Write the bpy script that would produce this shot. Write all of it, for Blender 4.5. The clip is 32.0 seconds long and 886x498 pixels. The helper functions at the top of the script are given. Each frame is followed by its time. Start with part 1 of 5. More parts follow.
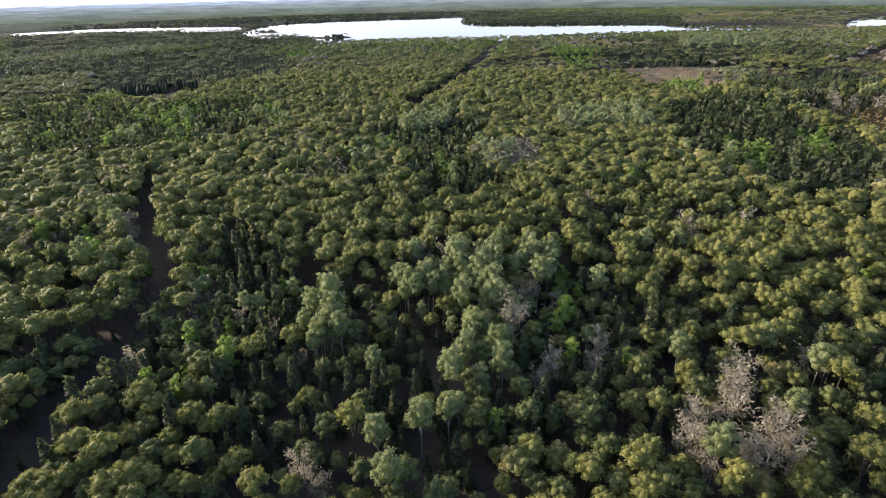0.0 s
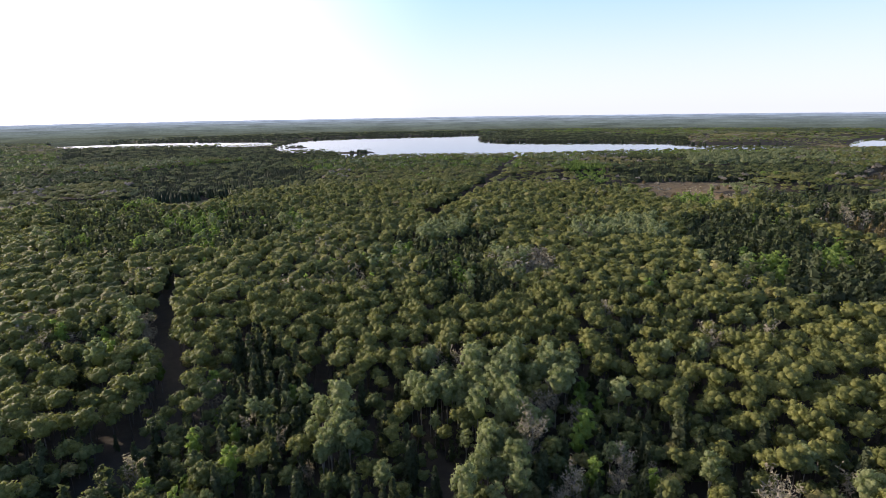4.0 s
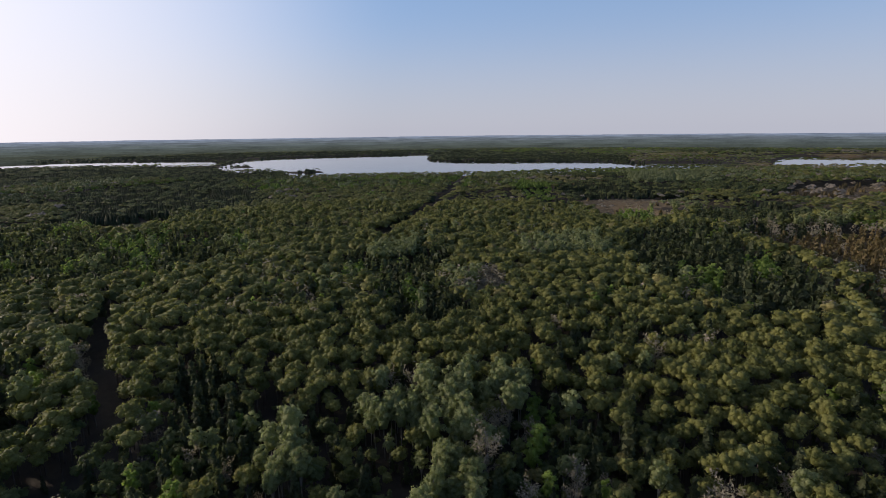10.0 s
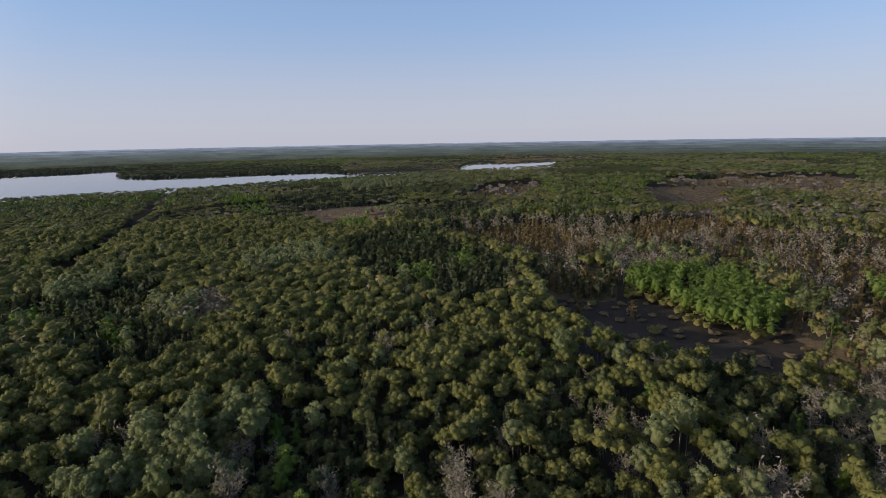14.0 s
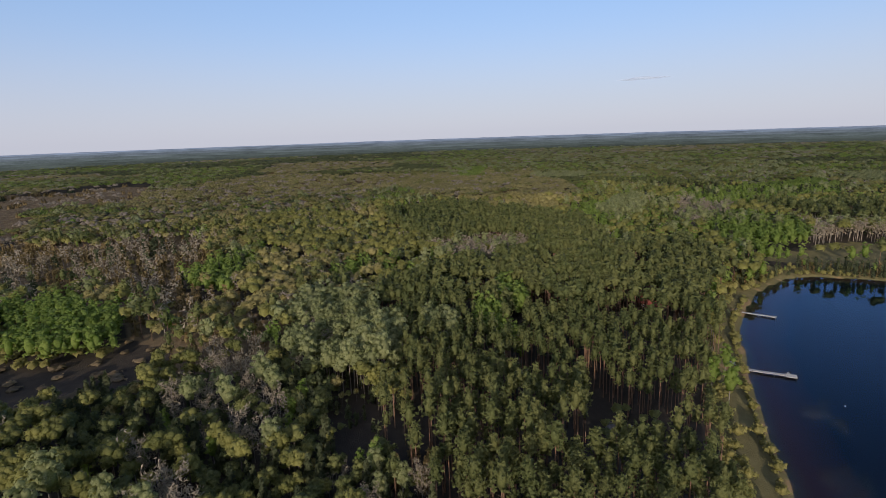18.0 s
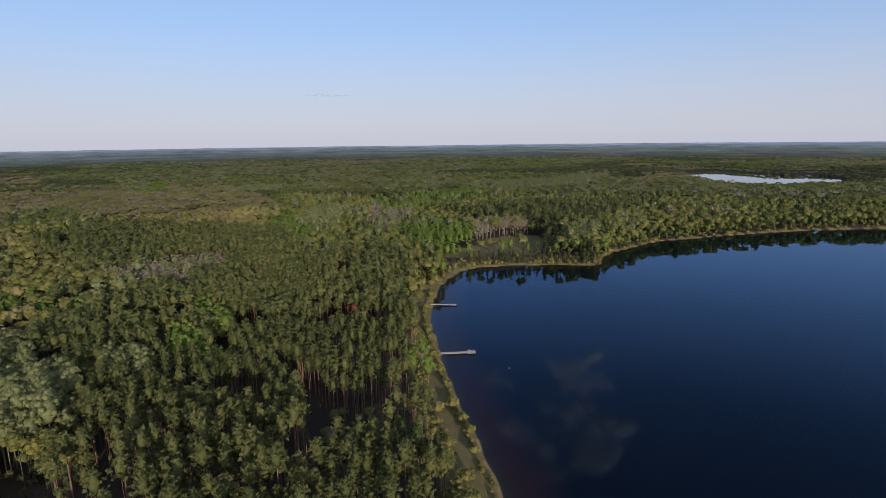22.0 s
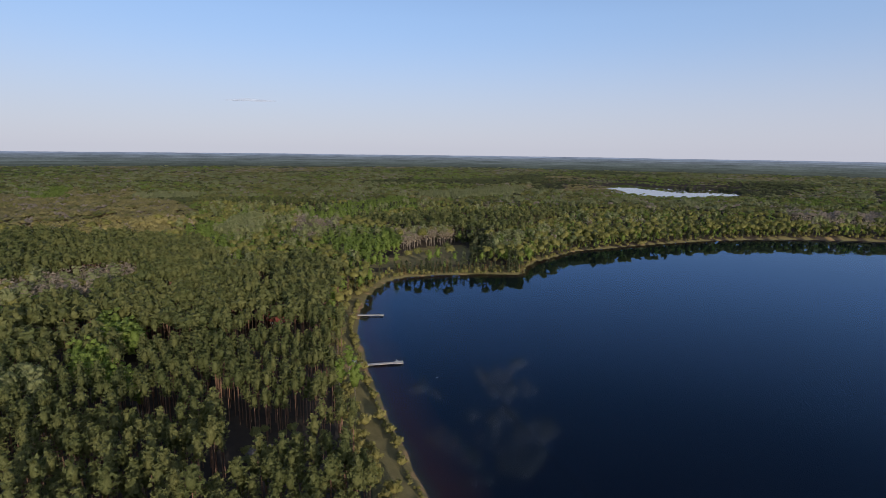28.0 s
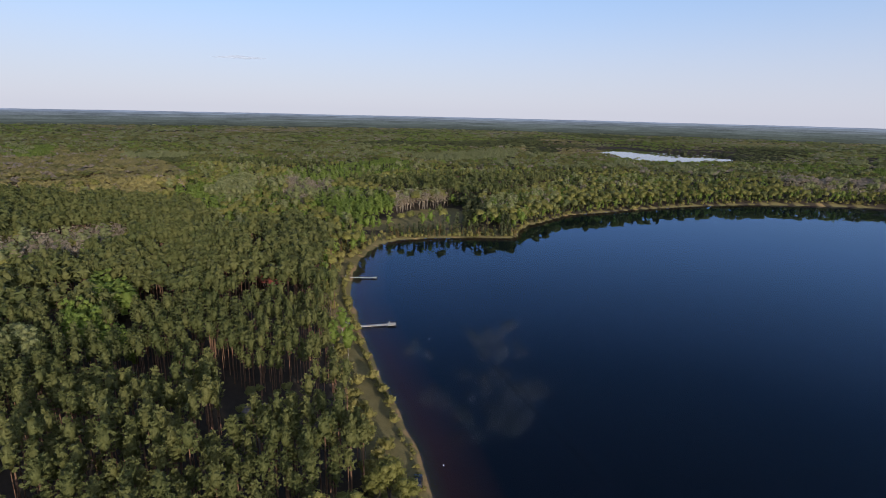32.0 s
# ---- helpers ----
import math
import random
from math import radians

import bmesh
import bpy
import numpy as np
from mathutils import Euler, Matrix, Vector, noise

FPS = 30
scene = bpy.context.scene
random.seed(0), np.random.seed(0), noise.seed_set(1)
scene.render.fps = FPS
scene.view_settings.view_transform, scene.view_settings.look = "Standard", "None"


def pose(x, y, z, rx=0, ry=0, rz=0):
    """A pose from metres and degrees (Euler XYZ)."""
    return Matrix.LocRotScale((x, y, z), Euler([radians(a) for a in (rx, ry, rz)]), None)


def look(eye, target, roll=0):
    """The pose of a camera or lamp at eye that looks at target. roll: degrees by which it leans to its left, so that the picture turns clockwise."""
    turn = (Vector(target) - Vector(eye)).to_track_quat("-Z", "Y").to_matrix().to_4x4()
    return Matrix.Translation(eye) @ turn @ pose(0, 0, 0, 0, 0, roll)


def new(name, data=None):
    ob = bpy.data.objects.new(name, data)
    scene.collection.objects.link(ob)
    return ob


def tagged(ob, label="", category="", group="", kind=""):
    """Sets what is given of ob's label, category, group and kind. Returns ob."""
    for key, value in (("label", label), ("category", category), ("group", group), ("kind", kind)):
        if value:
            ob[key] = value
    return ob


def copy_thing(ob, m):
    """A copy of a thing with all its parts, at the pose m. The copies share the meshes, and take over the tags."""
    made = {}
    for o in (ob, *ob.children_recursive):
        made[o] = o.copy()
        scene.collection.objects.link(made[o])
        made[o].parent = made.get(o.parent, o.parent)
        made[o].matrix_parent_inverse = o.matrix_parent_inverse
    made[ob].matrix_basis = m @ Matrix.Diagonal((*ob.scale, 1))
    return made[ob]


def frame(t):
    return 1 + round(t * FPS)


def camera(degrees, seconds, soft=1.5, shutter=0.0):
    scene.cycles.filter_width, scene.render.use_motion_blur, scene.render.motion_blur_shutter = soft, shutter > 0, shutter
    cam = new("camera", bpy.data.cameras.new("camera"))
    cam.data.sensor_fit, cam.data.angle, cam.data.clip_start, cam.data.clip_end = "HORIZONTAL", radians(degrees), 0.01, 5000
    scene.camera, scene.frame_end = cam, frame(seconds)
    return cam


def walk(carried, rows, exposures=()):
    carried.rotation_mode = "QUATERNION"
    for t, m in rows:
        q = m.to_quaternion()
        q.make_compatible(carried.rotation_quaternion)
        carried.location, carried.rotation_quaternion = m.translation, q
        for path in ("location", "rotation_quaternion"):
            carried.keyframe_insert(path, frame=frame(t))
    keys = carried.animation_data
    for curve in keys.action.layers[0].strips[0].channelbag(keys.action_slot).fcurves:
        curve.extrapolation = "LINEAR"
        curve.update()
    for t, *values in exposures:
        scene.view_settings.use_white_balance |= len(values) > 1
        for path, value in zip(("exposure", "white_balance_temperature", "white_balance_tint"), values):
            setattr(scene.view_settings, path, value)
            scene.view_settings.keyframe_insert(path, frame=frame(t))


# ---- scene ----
cam = camera(79.48, 32.0, soft=0.75)
PATH = [
    (0.0, pose(0, 0, 75, 64.02, 1.18, 2.29)),
    (0.5, pose(0, 0, 75, 63.24, 1.03, -0.48)),
    (1.0, pose(0, 0, 75, 55.31, 0.98, -1.18)),
    (1.5, pose(0, 0, 75, 65.10, 0.85, -1.34)),
    (2.0, pose(0, 0, 75, 70.78, 0.86, -1.03)),
    (2.5, pose(0, 0, 75, 74.25, 0.86, -0.37)),
    (3.0, pose(0, 0, 75, 75.06, 0.86, 0.38)),
    (3.5, pose(0, 0, 75, 75.33, 0.86, 3.03)),
    (4.0, pose(0, 0, 75, 75.53, 0.86, 4.20)),
    (4.5, pose(0, 0, 75, 75.72, 0.88, 5.19)),
    (6.5, pose(0, 0, 75, 76.36, 0.92, 4.01)),
    (7.0, pose(0, 0, 75, 76.49, 0.84, 3.67)),
    (7.5, pose(0, 0, 75, 76.64, 0.84, 1.51)),
    (8.0, pose(0, 0, 75, 76.84, 0.87, 0.56)),
    (8.5, pose(0, 0, 75, 77.03, 0.79, 0.34)),
    (9.0, pose(0, 0, 75, 77.19, 0.79, 0.00)),
    (9.5, pose(0, 0, 75, 77.35, 0.72, 0.11)),
    (10.0, pose(0, 0, 75, 77.47, 0.66, -1.15)),
    (10.5, pose(0, 0, 75, 77.63, 0.59, -2.84)),
    (11.0, pose(0, 0, 75, 77.78, 0.54, -4.25)),
    (11.5, pose(0, 0, 75, 77.93, 0.56, -6.25)),
    (12.0, pose(0, 0, 75, 78.03, 0.61, -9.18)),
    (12.5, pose(0, 0, 75, 78.16, 0.72, -13.56)),
    (13.0, pose(0, 0, 75, 78.18, 0.84, -18.78)),
    (13.5, pose(0, 0, 75, 78.19, 0.92, -24.59)),
    (15.5, pose(0, 0, 75, 78.16, 1.29, -53.68)),
    (16.0, pose(0, 0, 75, 78.08, 1.40, -63.01)),
    (16.5, pose(0, 0, 75, 77.99, 1.60, -72.17)),
    (17.0, pose(0, 0, 75, 77.92, 1.60, -80.84)),
    (17.5, pose(0, 0, 75, 77.83, 1.85, -89.55)),
    (18.0, pose(0, 0, 75, 77.75, 1.93, -97.40)),
    (18.5, pose(0, 0, 75, 77.72, 1.93, -105.51)),
    (19.0, pose(0, 0, 75, 77.66, 1.98, -113.98)),
    (19.5, pose(0, 0, 75, 77.60, 1.94, -122.01)),
    (20.0, pose(0, 0, 75, 77.71, 1.74, -125.68)),
    (20.5, pose(0, 0, 75, 77.87, 1.49, -126.71)),
    (21.0, pose(0, 0, 75, 78.08, 1.16, -127.48)),
    (21.5, pose(0, 0, 75, 78.25, 0.90, -128.21)),
    (22.0, pose(0, 0, 75, 78.40, 0.67, -128.98)),
    (22.5, pose(0, 0, 75, 78.56, 0.46, -129.77)),
    (23.0, pose(0, 0, 75, 78.72, 0.28, -130.54)),
    (23.5, pose(0, 0, 75, 78.82, 0.13, -131.28)),
    (24.0, pose(0, 0, 75, 78.93, -0.00, -131.94)),
    (24.5, pose(0, 0, 75, 79.01, -0.16, -132.61)),
    (25.0, pose(0, 0, 75, 79.11, -0.27, -133.25)),
    (25.5, pose(0, 0, 75, 79.19, -0.37, -133.87)),
    (27.5, pose(0, 0, 75, 79.40, -0.60, -136.18)),
    (28.0, pose(0, 0, 75, 79.46, -0.73, -136.65)),
    (28.5, pose(0, 0, 75, 79.48, -0.77, -137.08)),
    (29.0, pose(0, 0, 75, 79.64, -0.85, -137.52)),
    (29.5, pose(0, 0, 75, 79.75, -0.93, -137.89)),
    (30.0, pose(0, 0, 75, 78.25, -0.95, -138.25)),
    (30.5, pose(0, 0, 75, 76.82, -0.97, -138.61)),
    (31.0, pose(0, 0, 75, 75.46, -1.01, -138.91)),
    (31.5, pose(0, 0, 75, 75.51, -1.11, -139.19)),
    (32.0, pose(0, 0, 75, 75.51, -1.30, -137.31)),
]
EXPOSURES = [(0.0, 1.52, 6250, 18), (1.0, 1.88, 6250, 18), (2.0, 2.40, 6250, 18), (3.0, 1.62, 6250, 18), (4.0, 0.98, 6250, 18), (7.0, 0.11, 6250, 18), (12.0, 0.03, 6250, 18), (16.0, 0.18, 6250, 18), (30.0, 0.17, 6250, 18), (31.0, 0.22, 6250, 18), (32.0, 0.36, 6250, 18)]
walk(cam, PATH, EXPOSURES)

SUN_AZ, SUN_EL = 70.0, 12.5      # degrees left of +y, and above the horizon


def sun_dir():
    a, e = radians(SUN_AZ), radians(SUN_EL)
    return Vector((-math.sin(a) * math.cos(e), math.cos(a) * math.cos(e), math.sin(e)))


# ---- sky and sun ----
world = bpy.data.worlds.new("world")
scene.world = world
world.use_nodes = True
wn = world.node_tree
sky = wn.nodes.new("ShaderNodeTexSky")
sky.sky_type, sky.sun_disc = "NISHITA", False
sky.sun_elevation, sky.sun_rotation = radians(SUN_EL), radians(360 - SUN_AZ)
sky.altitude, sky.air_density, sky.dust_density, sky.ozone_density = 300, 1.0, 0.6, 4.0
tone = wn.nodes.new("ShaderNodeHueSaturation")
tone.inputs["Saturation"].default_value = 0.92
wn.links.new(sky.outputs[0], tone.inputs["Color"])
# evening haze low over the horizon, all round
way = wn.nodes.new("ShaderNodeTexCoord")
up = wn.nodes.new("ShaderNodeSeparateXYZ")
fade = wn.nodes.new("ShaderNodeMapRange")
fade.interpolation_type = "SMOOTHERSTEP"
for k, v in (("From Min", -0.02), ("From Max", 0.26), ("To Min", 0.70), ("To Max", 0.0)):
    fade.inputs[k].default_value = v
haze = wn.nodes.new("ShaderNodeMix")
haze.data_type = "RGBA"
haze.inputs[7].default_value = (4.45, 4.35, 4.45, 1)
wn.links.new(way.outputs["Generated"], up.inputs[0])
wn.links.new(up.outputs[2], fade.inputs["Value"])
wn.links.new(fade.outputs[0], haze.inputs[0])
# thin high haze pales the blue above it
veil = wn.nodes.new("ShaderNodeMix")
veil.data_type = "RGBA"
thin = wn.nodes.new("ShaderNodeMapRange")
for k, v in (("From Min", 0.22), ("From Max", 0.42), ("To Min", 0.5), ("To Max", 0.0)):
    thin.inputs[k].default_value = v
wn.links.new(up.outputs[2], thin.inputs["Value"])
wn.links.new(thin.outputs[0], veil.inputs[0])
veil.inputs[7].default_value = (3.15, 4.65, 6.6, 1)
wn.links.new(tone.outputs[0], veil.inputs[6])
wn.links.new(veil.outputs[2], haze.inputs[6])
# the paler glow of the sky towards the low sun
toward = wn.nodes.new("ShaderNodeVectorMath")
toward.operation = "DOT_PRODUCT"
toward.inputs[1].default_value = sun_dir()
wn.links.new(way.outputs["Generated"], toward.inputs[0])
near_sun = wn.nodes.new("ShaderNodeMapRange")
near_sun.interpolation_type = "SMOOTHSTEP"
for k, v in (("From Min", 0.40), ("From Max", 1.08), ("To Min", 0.0), ("To Max", 0.90)):
    near_sun.inputs[k].default_value = v
wn.links.new(toward.outputs["Value"], near_sun.inputs["Value"])
glow = wn.nodes.new("ShaderNodeMix")
glow.data_type = "RGBA"
glow.inputs[7].default_value = (9.5, 9.0, 8.6, 1)
wn.links.new(near_sun.outputs[0], glow.inputs[0])
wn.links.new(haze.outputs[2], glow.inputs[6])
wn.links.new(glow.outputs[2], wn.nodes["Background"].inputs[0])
wn.nodes["Background"].inputs[1].default_value = 0.12

lamp = bpy.data.lights.new("sun", "SUN")
lamp.energy, lamp.angle, lamp.color = 3.35, radians(0.6), (1.0, 0.86, 0.66)
sun = new("sun", lamp)
sun.matrix_world = look(sun_dir() * 400, (0, 0, 0))


# ---- materials ----
def nodes_of(name):
    m = bpy.data.materials.new(name)
    m.use_nodes = True
    return m, m.node_tree, m.node_tree.nodes["Principled BSDF"], m.node_tree.nodes["Material Output"]


def add(nt, kind, **props):
    n = nt.nodes.new(kind)
    for k, v in props.items():
        n.inputs[k].default_value = v
    return n


def mixed(nt, fac, a, b):
    """Mix of two colours or sockets by a factor."""
    n = nt.nodes.new("ShaderNodeMix")
    n.data_type = "RGBA"
    for i, v in ((0, fac), (6, a), (7, b)):
        if isinstance(v, (int, float)):
            n.inputs[i].default_value = v
        elif isinstance(v, tuple):
            n.inputs[i].default_value = (*v, 1)
        else:
            nt.links.new(v, n.inputs[i])
    return n.outputs[2]


def maths(nt, op, a, b=0.0, clamp=False):
    n = nt.nodes.new("ShaderNodeMath")
    n.operation, n.use_clamp = op, clamp
    for i, v in ((0, a), (1, b)):
        if isinstance(v, (int, float)):
            n.inputs[i].default_value = v
        else:
            nt.links.new(v, n.inputs[i])
    return n.outputs[0]


def noise_at(nt, scale, detail=3.0, rough=0.6):
    g = nt.nodes.new("ShaderNodeNewGeometry")
    n = add(nt, "ShaderNodeTexNoise", Scale=scale, Detail=detail, Roughness=rough)
    nt.links.new(g.outputs["Position"], n.inputs["Vector"])
    return n.outputs[0]


def foliage(name, low, high, rough=0.62, thin=0.40, single=True):
    """Leaves between two colours: varied from tree to tree, from stand to stand and from clump to clump."""
    m, nt, bsdf, out = nodes_of(name)
    if single:
        tint = nt.nodes.new("ShaderNodeObjectInfo").outputs["Random"]
    else:
        a = nt.nodes.new("ShaderNodeAttribute")
        a.attribute_name = "tint"
        tint = a.outputs["Fac"]
    stand = noise_at(nt, 0.013, 2)
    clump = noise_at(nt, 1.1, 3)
    stand = maths(nt, "MULTIPLY", maths(nt, "SUBTRACT", stand, 0.5), 1.1)
    fac = maths(nt, "ADD", maths(nt, "MULTIPLY", tint, 0.75), maths(nt, "ADD", stand, 0.12), True)
    col = mixed(nt, fac, low, high)
    # random fine grain, painted in for the dark gaps between leaves
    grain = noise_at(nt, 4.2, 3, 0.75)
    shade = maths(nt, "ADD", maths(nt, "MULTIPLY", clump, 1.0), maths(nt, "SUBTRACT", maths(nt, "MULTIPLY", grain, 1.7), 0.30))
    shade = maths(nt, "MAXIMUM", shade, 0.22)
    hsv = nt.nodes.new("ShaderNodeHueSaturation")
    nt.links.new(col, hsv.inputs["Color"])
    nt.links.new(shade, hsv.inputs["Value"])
    nt.links.new(hsv.outputs[0], bsdf.inputs["Base Color"])
    bsdf.inputs["Roughness"].default_value = rough
    bsdf.inputs["Specular IOR Level"].default_value = 0.22
    b = add(nt, "ShaderNodeBump", Strength=0.6, Distance=0.25)
    nt.links.new(grain, b.inputs["Height"])
    nt.links.new(b.outputs[0], bsdf.inputs["Normal"])
    tr = nt.nodes.new("ShaderNodeBsdfTranslucent")
    nt.links.new(mixed(nt, 0.35, hsv.outputs[0], tuple(min(0.9, c * k) for c, k in zip(high, (1.35, 1.55, 0.6)))), tr.inputs[0])
    mx = add(nt, "ShaderNodeMixShader", Fac=thin)
    nt.links.new(bsdf.outputs[0], mx.inputs[1])
    nt.links.new(tr.outputs[0], mx.inputs[2])
    nt.links.new(mx.outputs[0], out.inputs[0])
    return m


def surface(name, low, high, scale, rough=0.8, bump=0.0, fine=None, metal=0.0):
    """A plain weathered surface: two colours by coarse and fine noise, with relief."""
    m, nt, bsdf, out = nodes_of(name)
    big = noise_at(nt, scale, 4)
    small = noise_at(nt, fine or scale * 9, 3)
    fac = maths(nt, "ADD", maths(nt, "MULTIPLY", maths(nt, "SUBTRACT", big, 0.3), 1.5), maths(nt, "MULTIPLY", maths(nt, "SUBTRACT", small, 0.5), 0.9), True)
    nt.links.new(mixed(nt, fac, low, high), bsdf.inputs["Base Color"])
    bsdf.inputs["Roughness"].default_value = rough
    bsdf.inputs["Metallic"].default_value = metal
    if bump:
        b = add(nt, "ShaderNodeBump", Strength=bump, Distance=0.2)
        nt.links.new(small, b.inputs["Height"])
        nt.links.new(b.outputs[0], bsdf.inputs["Normal"])
    return m


# leaf colours by kind of tree: from the dullest to the freshest
LEAF = {
    "oak": ((0.125, 0.137, 0.040), (0.252, 0.244, 0.072)),
    "maple": ((0.092, 0.118, 0.048), (0.199, 0.206, 0.067)),
    "aspen": ((0.158, 0.228, 0.052), (0.250, 0.322, 0.080)),
    "poplar": ((0.200, 0.224, 0.100), (0.288, 0.308, 0.148)),
    "birch": ((0.236, 0.197, 0.149), (0.359, 0.305, 0.236)),
    "pine": ((0.082, 0.104, 0.036), (0.150, 0.160, 0.056)),
    "spruce": ((0.050, 0.065, 0.032), (0.094, 0.104, 0.048)),
    "shrub": ((0.149, 0.150, 0.046), (0.267, 0.242, 0.083)),
    "bud_oak": ((0.205, 0.182, 0.072), (0.320, 0.285, 0.112)),
    "heath": ((0.171, 0.132, 0.080), (0.275, 0.215, 0.128)),
    "larch": ((0.140, 0.108, 0.050), (0.220, 0.162, 0.074)),
}
THIN = {"aspen": 0.58, "poplar": 0.5}
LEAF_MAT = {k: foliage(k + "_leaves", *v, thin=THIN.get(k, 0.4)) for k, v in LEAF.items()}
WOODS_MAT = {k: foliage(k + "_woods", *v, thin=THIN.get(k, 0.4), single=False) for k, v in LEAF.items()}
BARK = {
    "oak": surface("grey_bark", (0.07, 0.055, 0.045), (0.16, 0.13, 0.11), 1.5, 0.9, 0.4),
    "pine": surface("red_bark", (0.13, 0.075, 0.045), (0.26, 0.16, 0.10), 1.2, 0.9, 0.4),
    "poplar": surface("pale_bark", (0.17, 0.15, 0.12), (0.34, 0.31, 0.26), 1.0, 0.8, 0.2),
}
BARK_OF = {"oak": "oak", "bud_oak": "oak", "maple": "oak", "aspen": "poplar", "poplar": "poplar", "birch": "poplar", "pine": "pine", "spruce": "oak", "larch": "oak", "shrub": "oak", "heath": "oak"}


def ground_material():
    """Leaf litter, with grass, marsh and sand where the cover attribute says."""
    m, nt, bsdf, out = nodes_of("forest_floor")
    big, mid, small = noise_at(nt, 0.03, 3), noise_at(nt, 0.35, 4), noise_at(nt, 3.0, 3)
    litter = mixed(nt, mid, (0.040, 0.035, 0.030), (0.092, 0.076, 0.056))
    grass = mixed(nt, mid, (0.115, 0.108, 0.046), (0.240, 0.205, 0.096))
    sedge = mixed(nt, mid, (0.125, 0.094, 0.054), (0.285, 0.212, 0.122))
    sand = mixed(nt, mid, (0.250, 0.170, 0.080), (0.380, 0.270, 0.140))
    cover = nt.nodes.new("ShaderNodeAttribute")
    cover.attribute_name = "cover"
    sep = nt.nodes.new("ShaderNodeSeparateColor")
    nt.links.new(cover.outputs["Color"], sep.inputs[0])
    rough_edge = maths(nt, "MULTIPLY", maths(nt, "SUBTRACT", small, 0.5), 0.7)
    col = litter
    for i, c in enumerate((grass, sedge, sand)):
        f = maths(nt, "ADD", maths(nt, "MULTIPLY", maths(nt, "SUBTRACT", sep.outputs[i], 0.5), 3.0), maths(nt, "ADD", rough_edge, 0.5), True)
        col = mixed(nt, f, col, c)
    # under water the bed is painted darker with depth, for light the water absorbs
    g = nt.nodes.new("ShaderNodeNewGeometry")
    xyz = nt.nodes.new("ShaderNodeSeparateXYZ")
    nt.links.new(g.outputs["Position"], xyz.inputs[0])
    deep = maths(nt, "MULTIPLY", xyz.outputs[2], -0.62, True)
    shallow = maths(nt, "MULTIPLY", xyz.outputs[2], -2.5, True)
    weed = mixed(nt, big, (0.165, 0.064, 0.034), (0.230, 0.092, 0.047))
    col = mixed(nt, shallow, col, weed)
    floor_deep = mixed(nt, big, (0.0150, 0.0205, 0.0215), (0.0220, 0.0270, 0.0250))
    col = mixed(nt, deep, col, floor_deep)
    nt.links.new(col, bsdf.inputs["Base Color"])
    bsdf.inputs["Roughness"].default_value = 0.95
    bsdf.inputs["Specular IOR Level"].default_value = 0.1
    b = add(nt, "ShaderNodeBump", Strength=0.5, Distance=0.4)
    nt.links.new(small, b.inputs["Height"])
    nt.links.new(b.outputs[0], bsdf.inputs["Normal"])
    return m


def water_material(name, tint, ior):
    """Clear lake water: it mirrors by its Fresnel and lets the bed show through."""
    m, nt, bsdf, out = nodes_of(name)
    fres = add(nt, "ShaderNodeFresnel", IOR=ior)
    glossy = add(nt, "ShaderNodeBsdfGlossy", Roughness=0.012, Color=(*tint, 1))
    clear = nt.nodes.new("ShaderNodeBsdfTransparent")
    clear.inputs[0].default_value = (0.90, 0.91, 0.90, 1)
    mx = nt.nodes.new("ShaderNodeMixShader")
    nt.links.new(fres.outputs[0], mx.inputs[0])
    nt.links.new(clear.outputs[0], mx.inputs[1])
    nt.links.new(glossy.outputs[0], mx.inputs[2])
    nt.links.new(mx.outputs[0], out.inputs[0])
    return m


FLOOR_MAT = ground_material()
WATER_MAT = water_material("lake_water", (0.45, 0.65, 0.93), 1.28)
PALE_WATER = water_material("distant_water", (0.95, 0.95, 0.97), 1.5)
WOOD_GREY = surface("weathered_planks", (0.30, 0.28, 0.25), (0.52, 0.50, 0.46), 2.0, 0.8, 0.2)


# ---- plan ----
def value_noise(x, y, size, seed=0):
    """Smooth noise between 0 and 1 over the plan, with cells of that size in metres."""
    u, v = np.asarray(x) / size, np.asarray(y) / size
    i, j = np.floor(u).astype(np.int64), np.floor(v).astype(np.int64)
    a, b = u - i, v - j
    a, b = a * a * (3 - 2 * a), b * b * (3 - 2 * b)

    def rnd(p, q):
        h = (p * 374761393 + q * 668265263 + seed * 974634777) & 0xFFFFFFFF
        h = ((h ^ (h >> 13)) * 1274126177) & 0xFFFFFFFF
        return ((h ^ (h >> 16)) & 0xFFFF) / 65535.0
    return (rnd(i, j) * (1 - a) + rnd(i + 1, j) * a) * (1 - b) + (rnd(i, j + 1) * (1 - a) + rnd(i + 1, j + 1) * a) * b


def inside(poly, x, y):
    """Which points of the plan lie within a polygon."""
    p = np.asarray(poly, float)
    hit = np.zeros(len(x), bool)
    box = (x > p[:, 0].min()) & (x < p[:, 0].max()) & (y > p[:, 1].min()) & (y < p[:, 1].max())
    xs, ys = x[box], y[box]
    h = np.zeros(len(xs), bool)
    for (x0, y0), (x1, y1) in zip(p, np.roll(p, -1, 0)):
        if y0 != y1:
            h ^= ((y0 > ys) != (y1 > ys)) & (xs < (x1 - x0) * (ys - y0) / (y1 - y0) + x0)
    hit[box] = h
    return hit


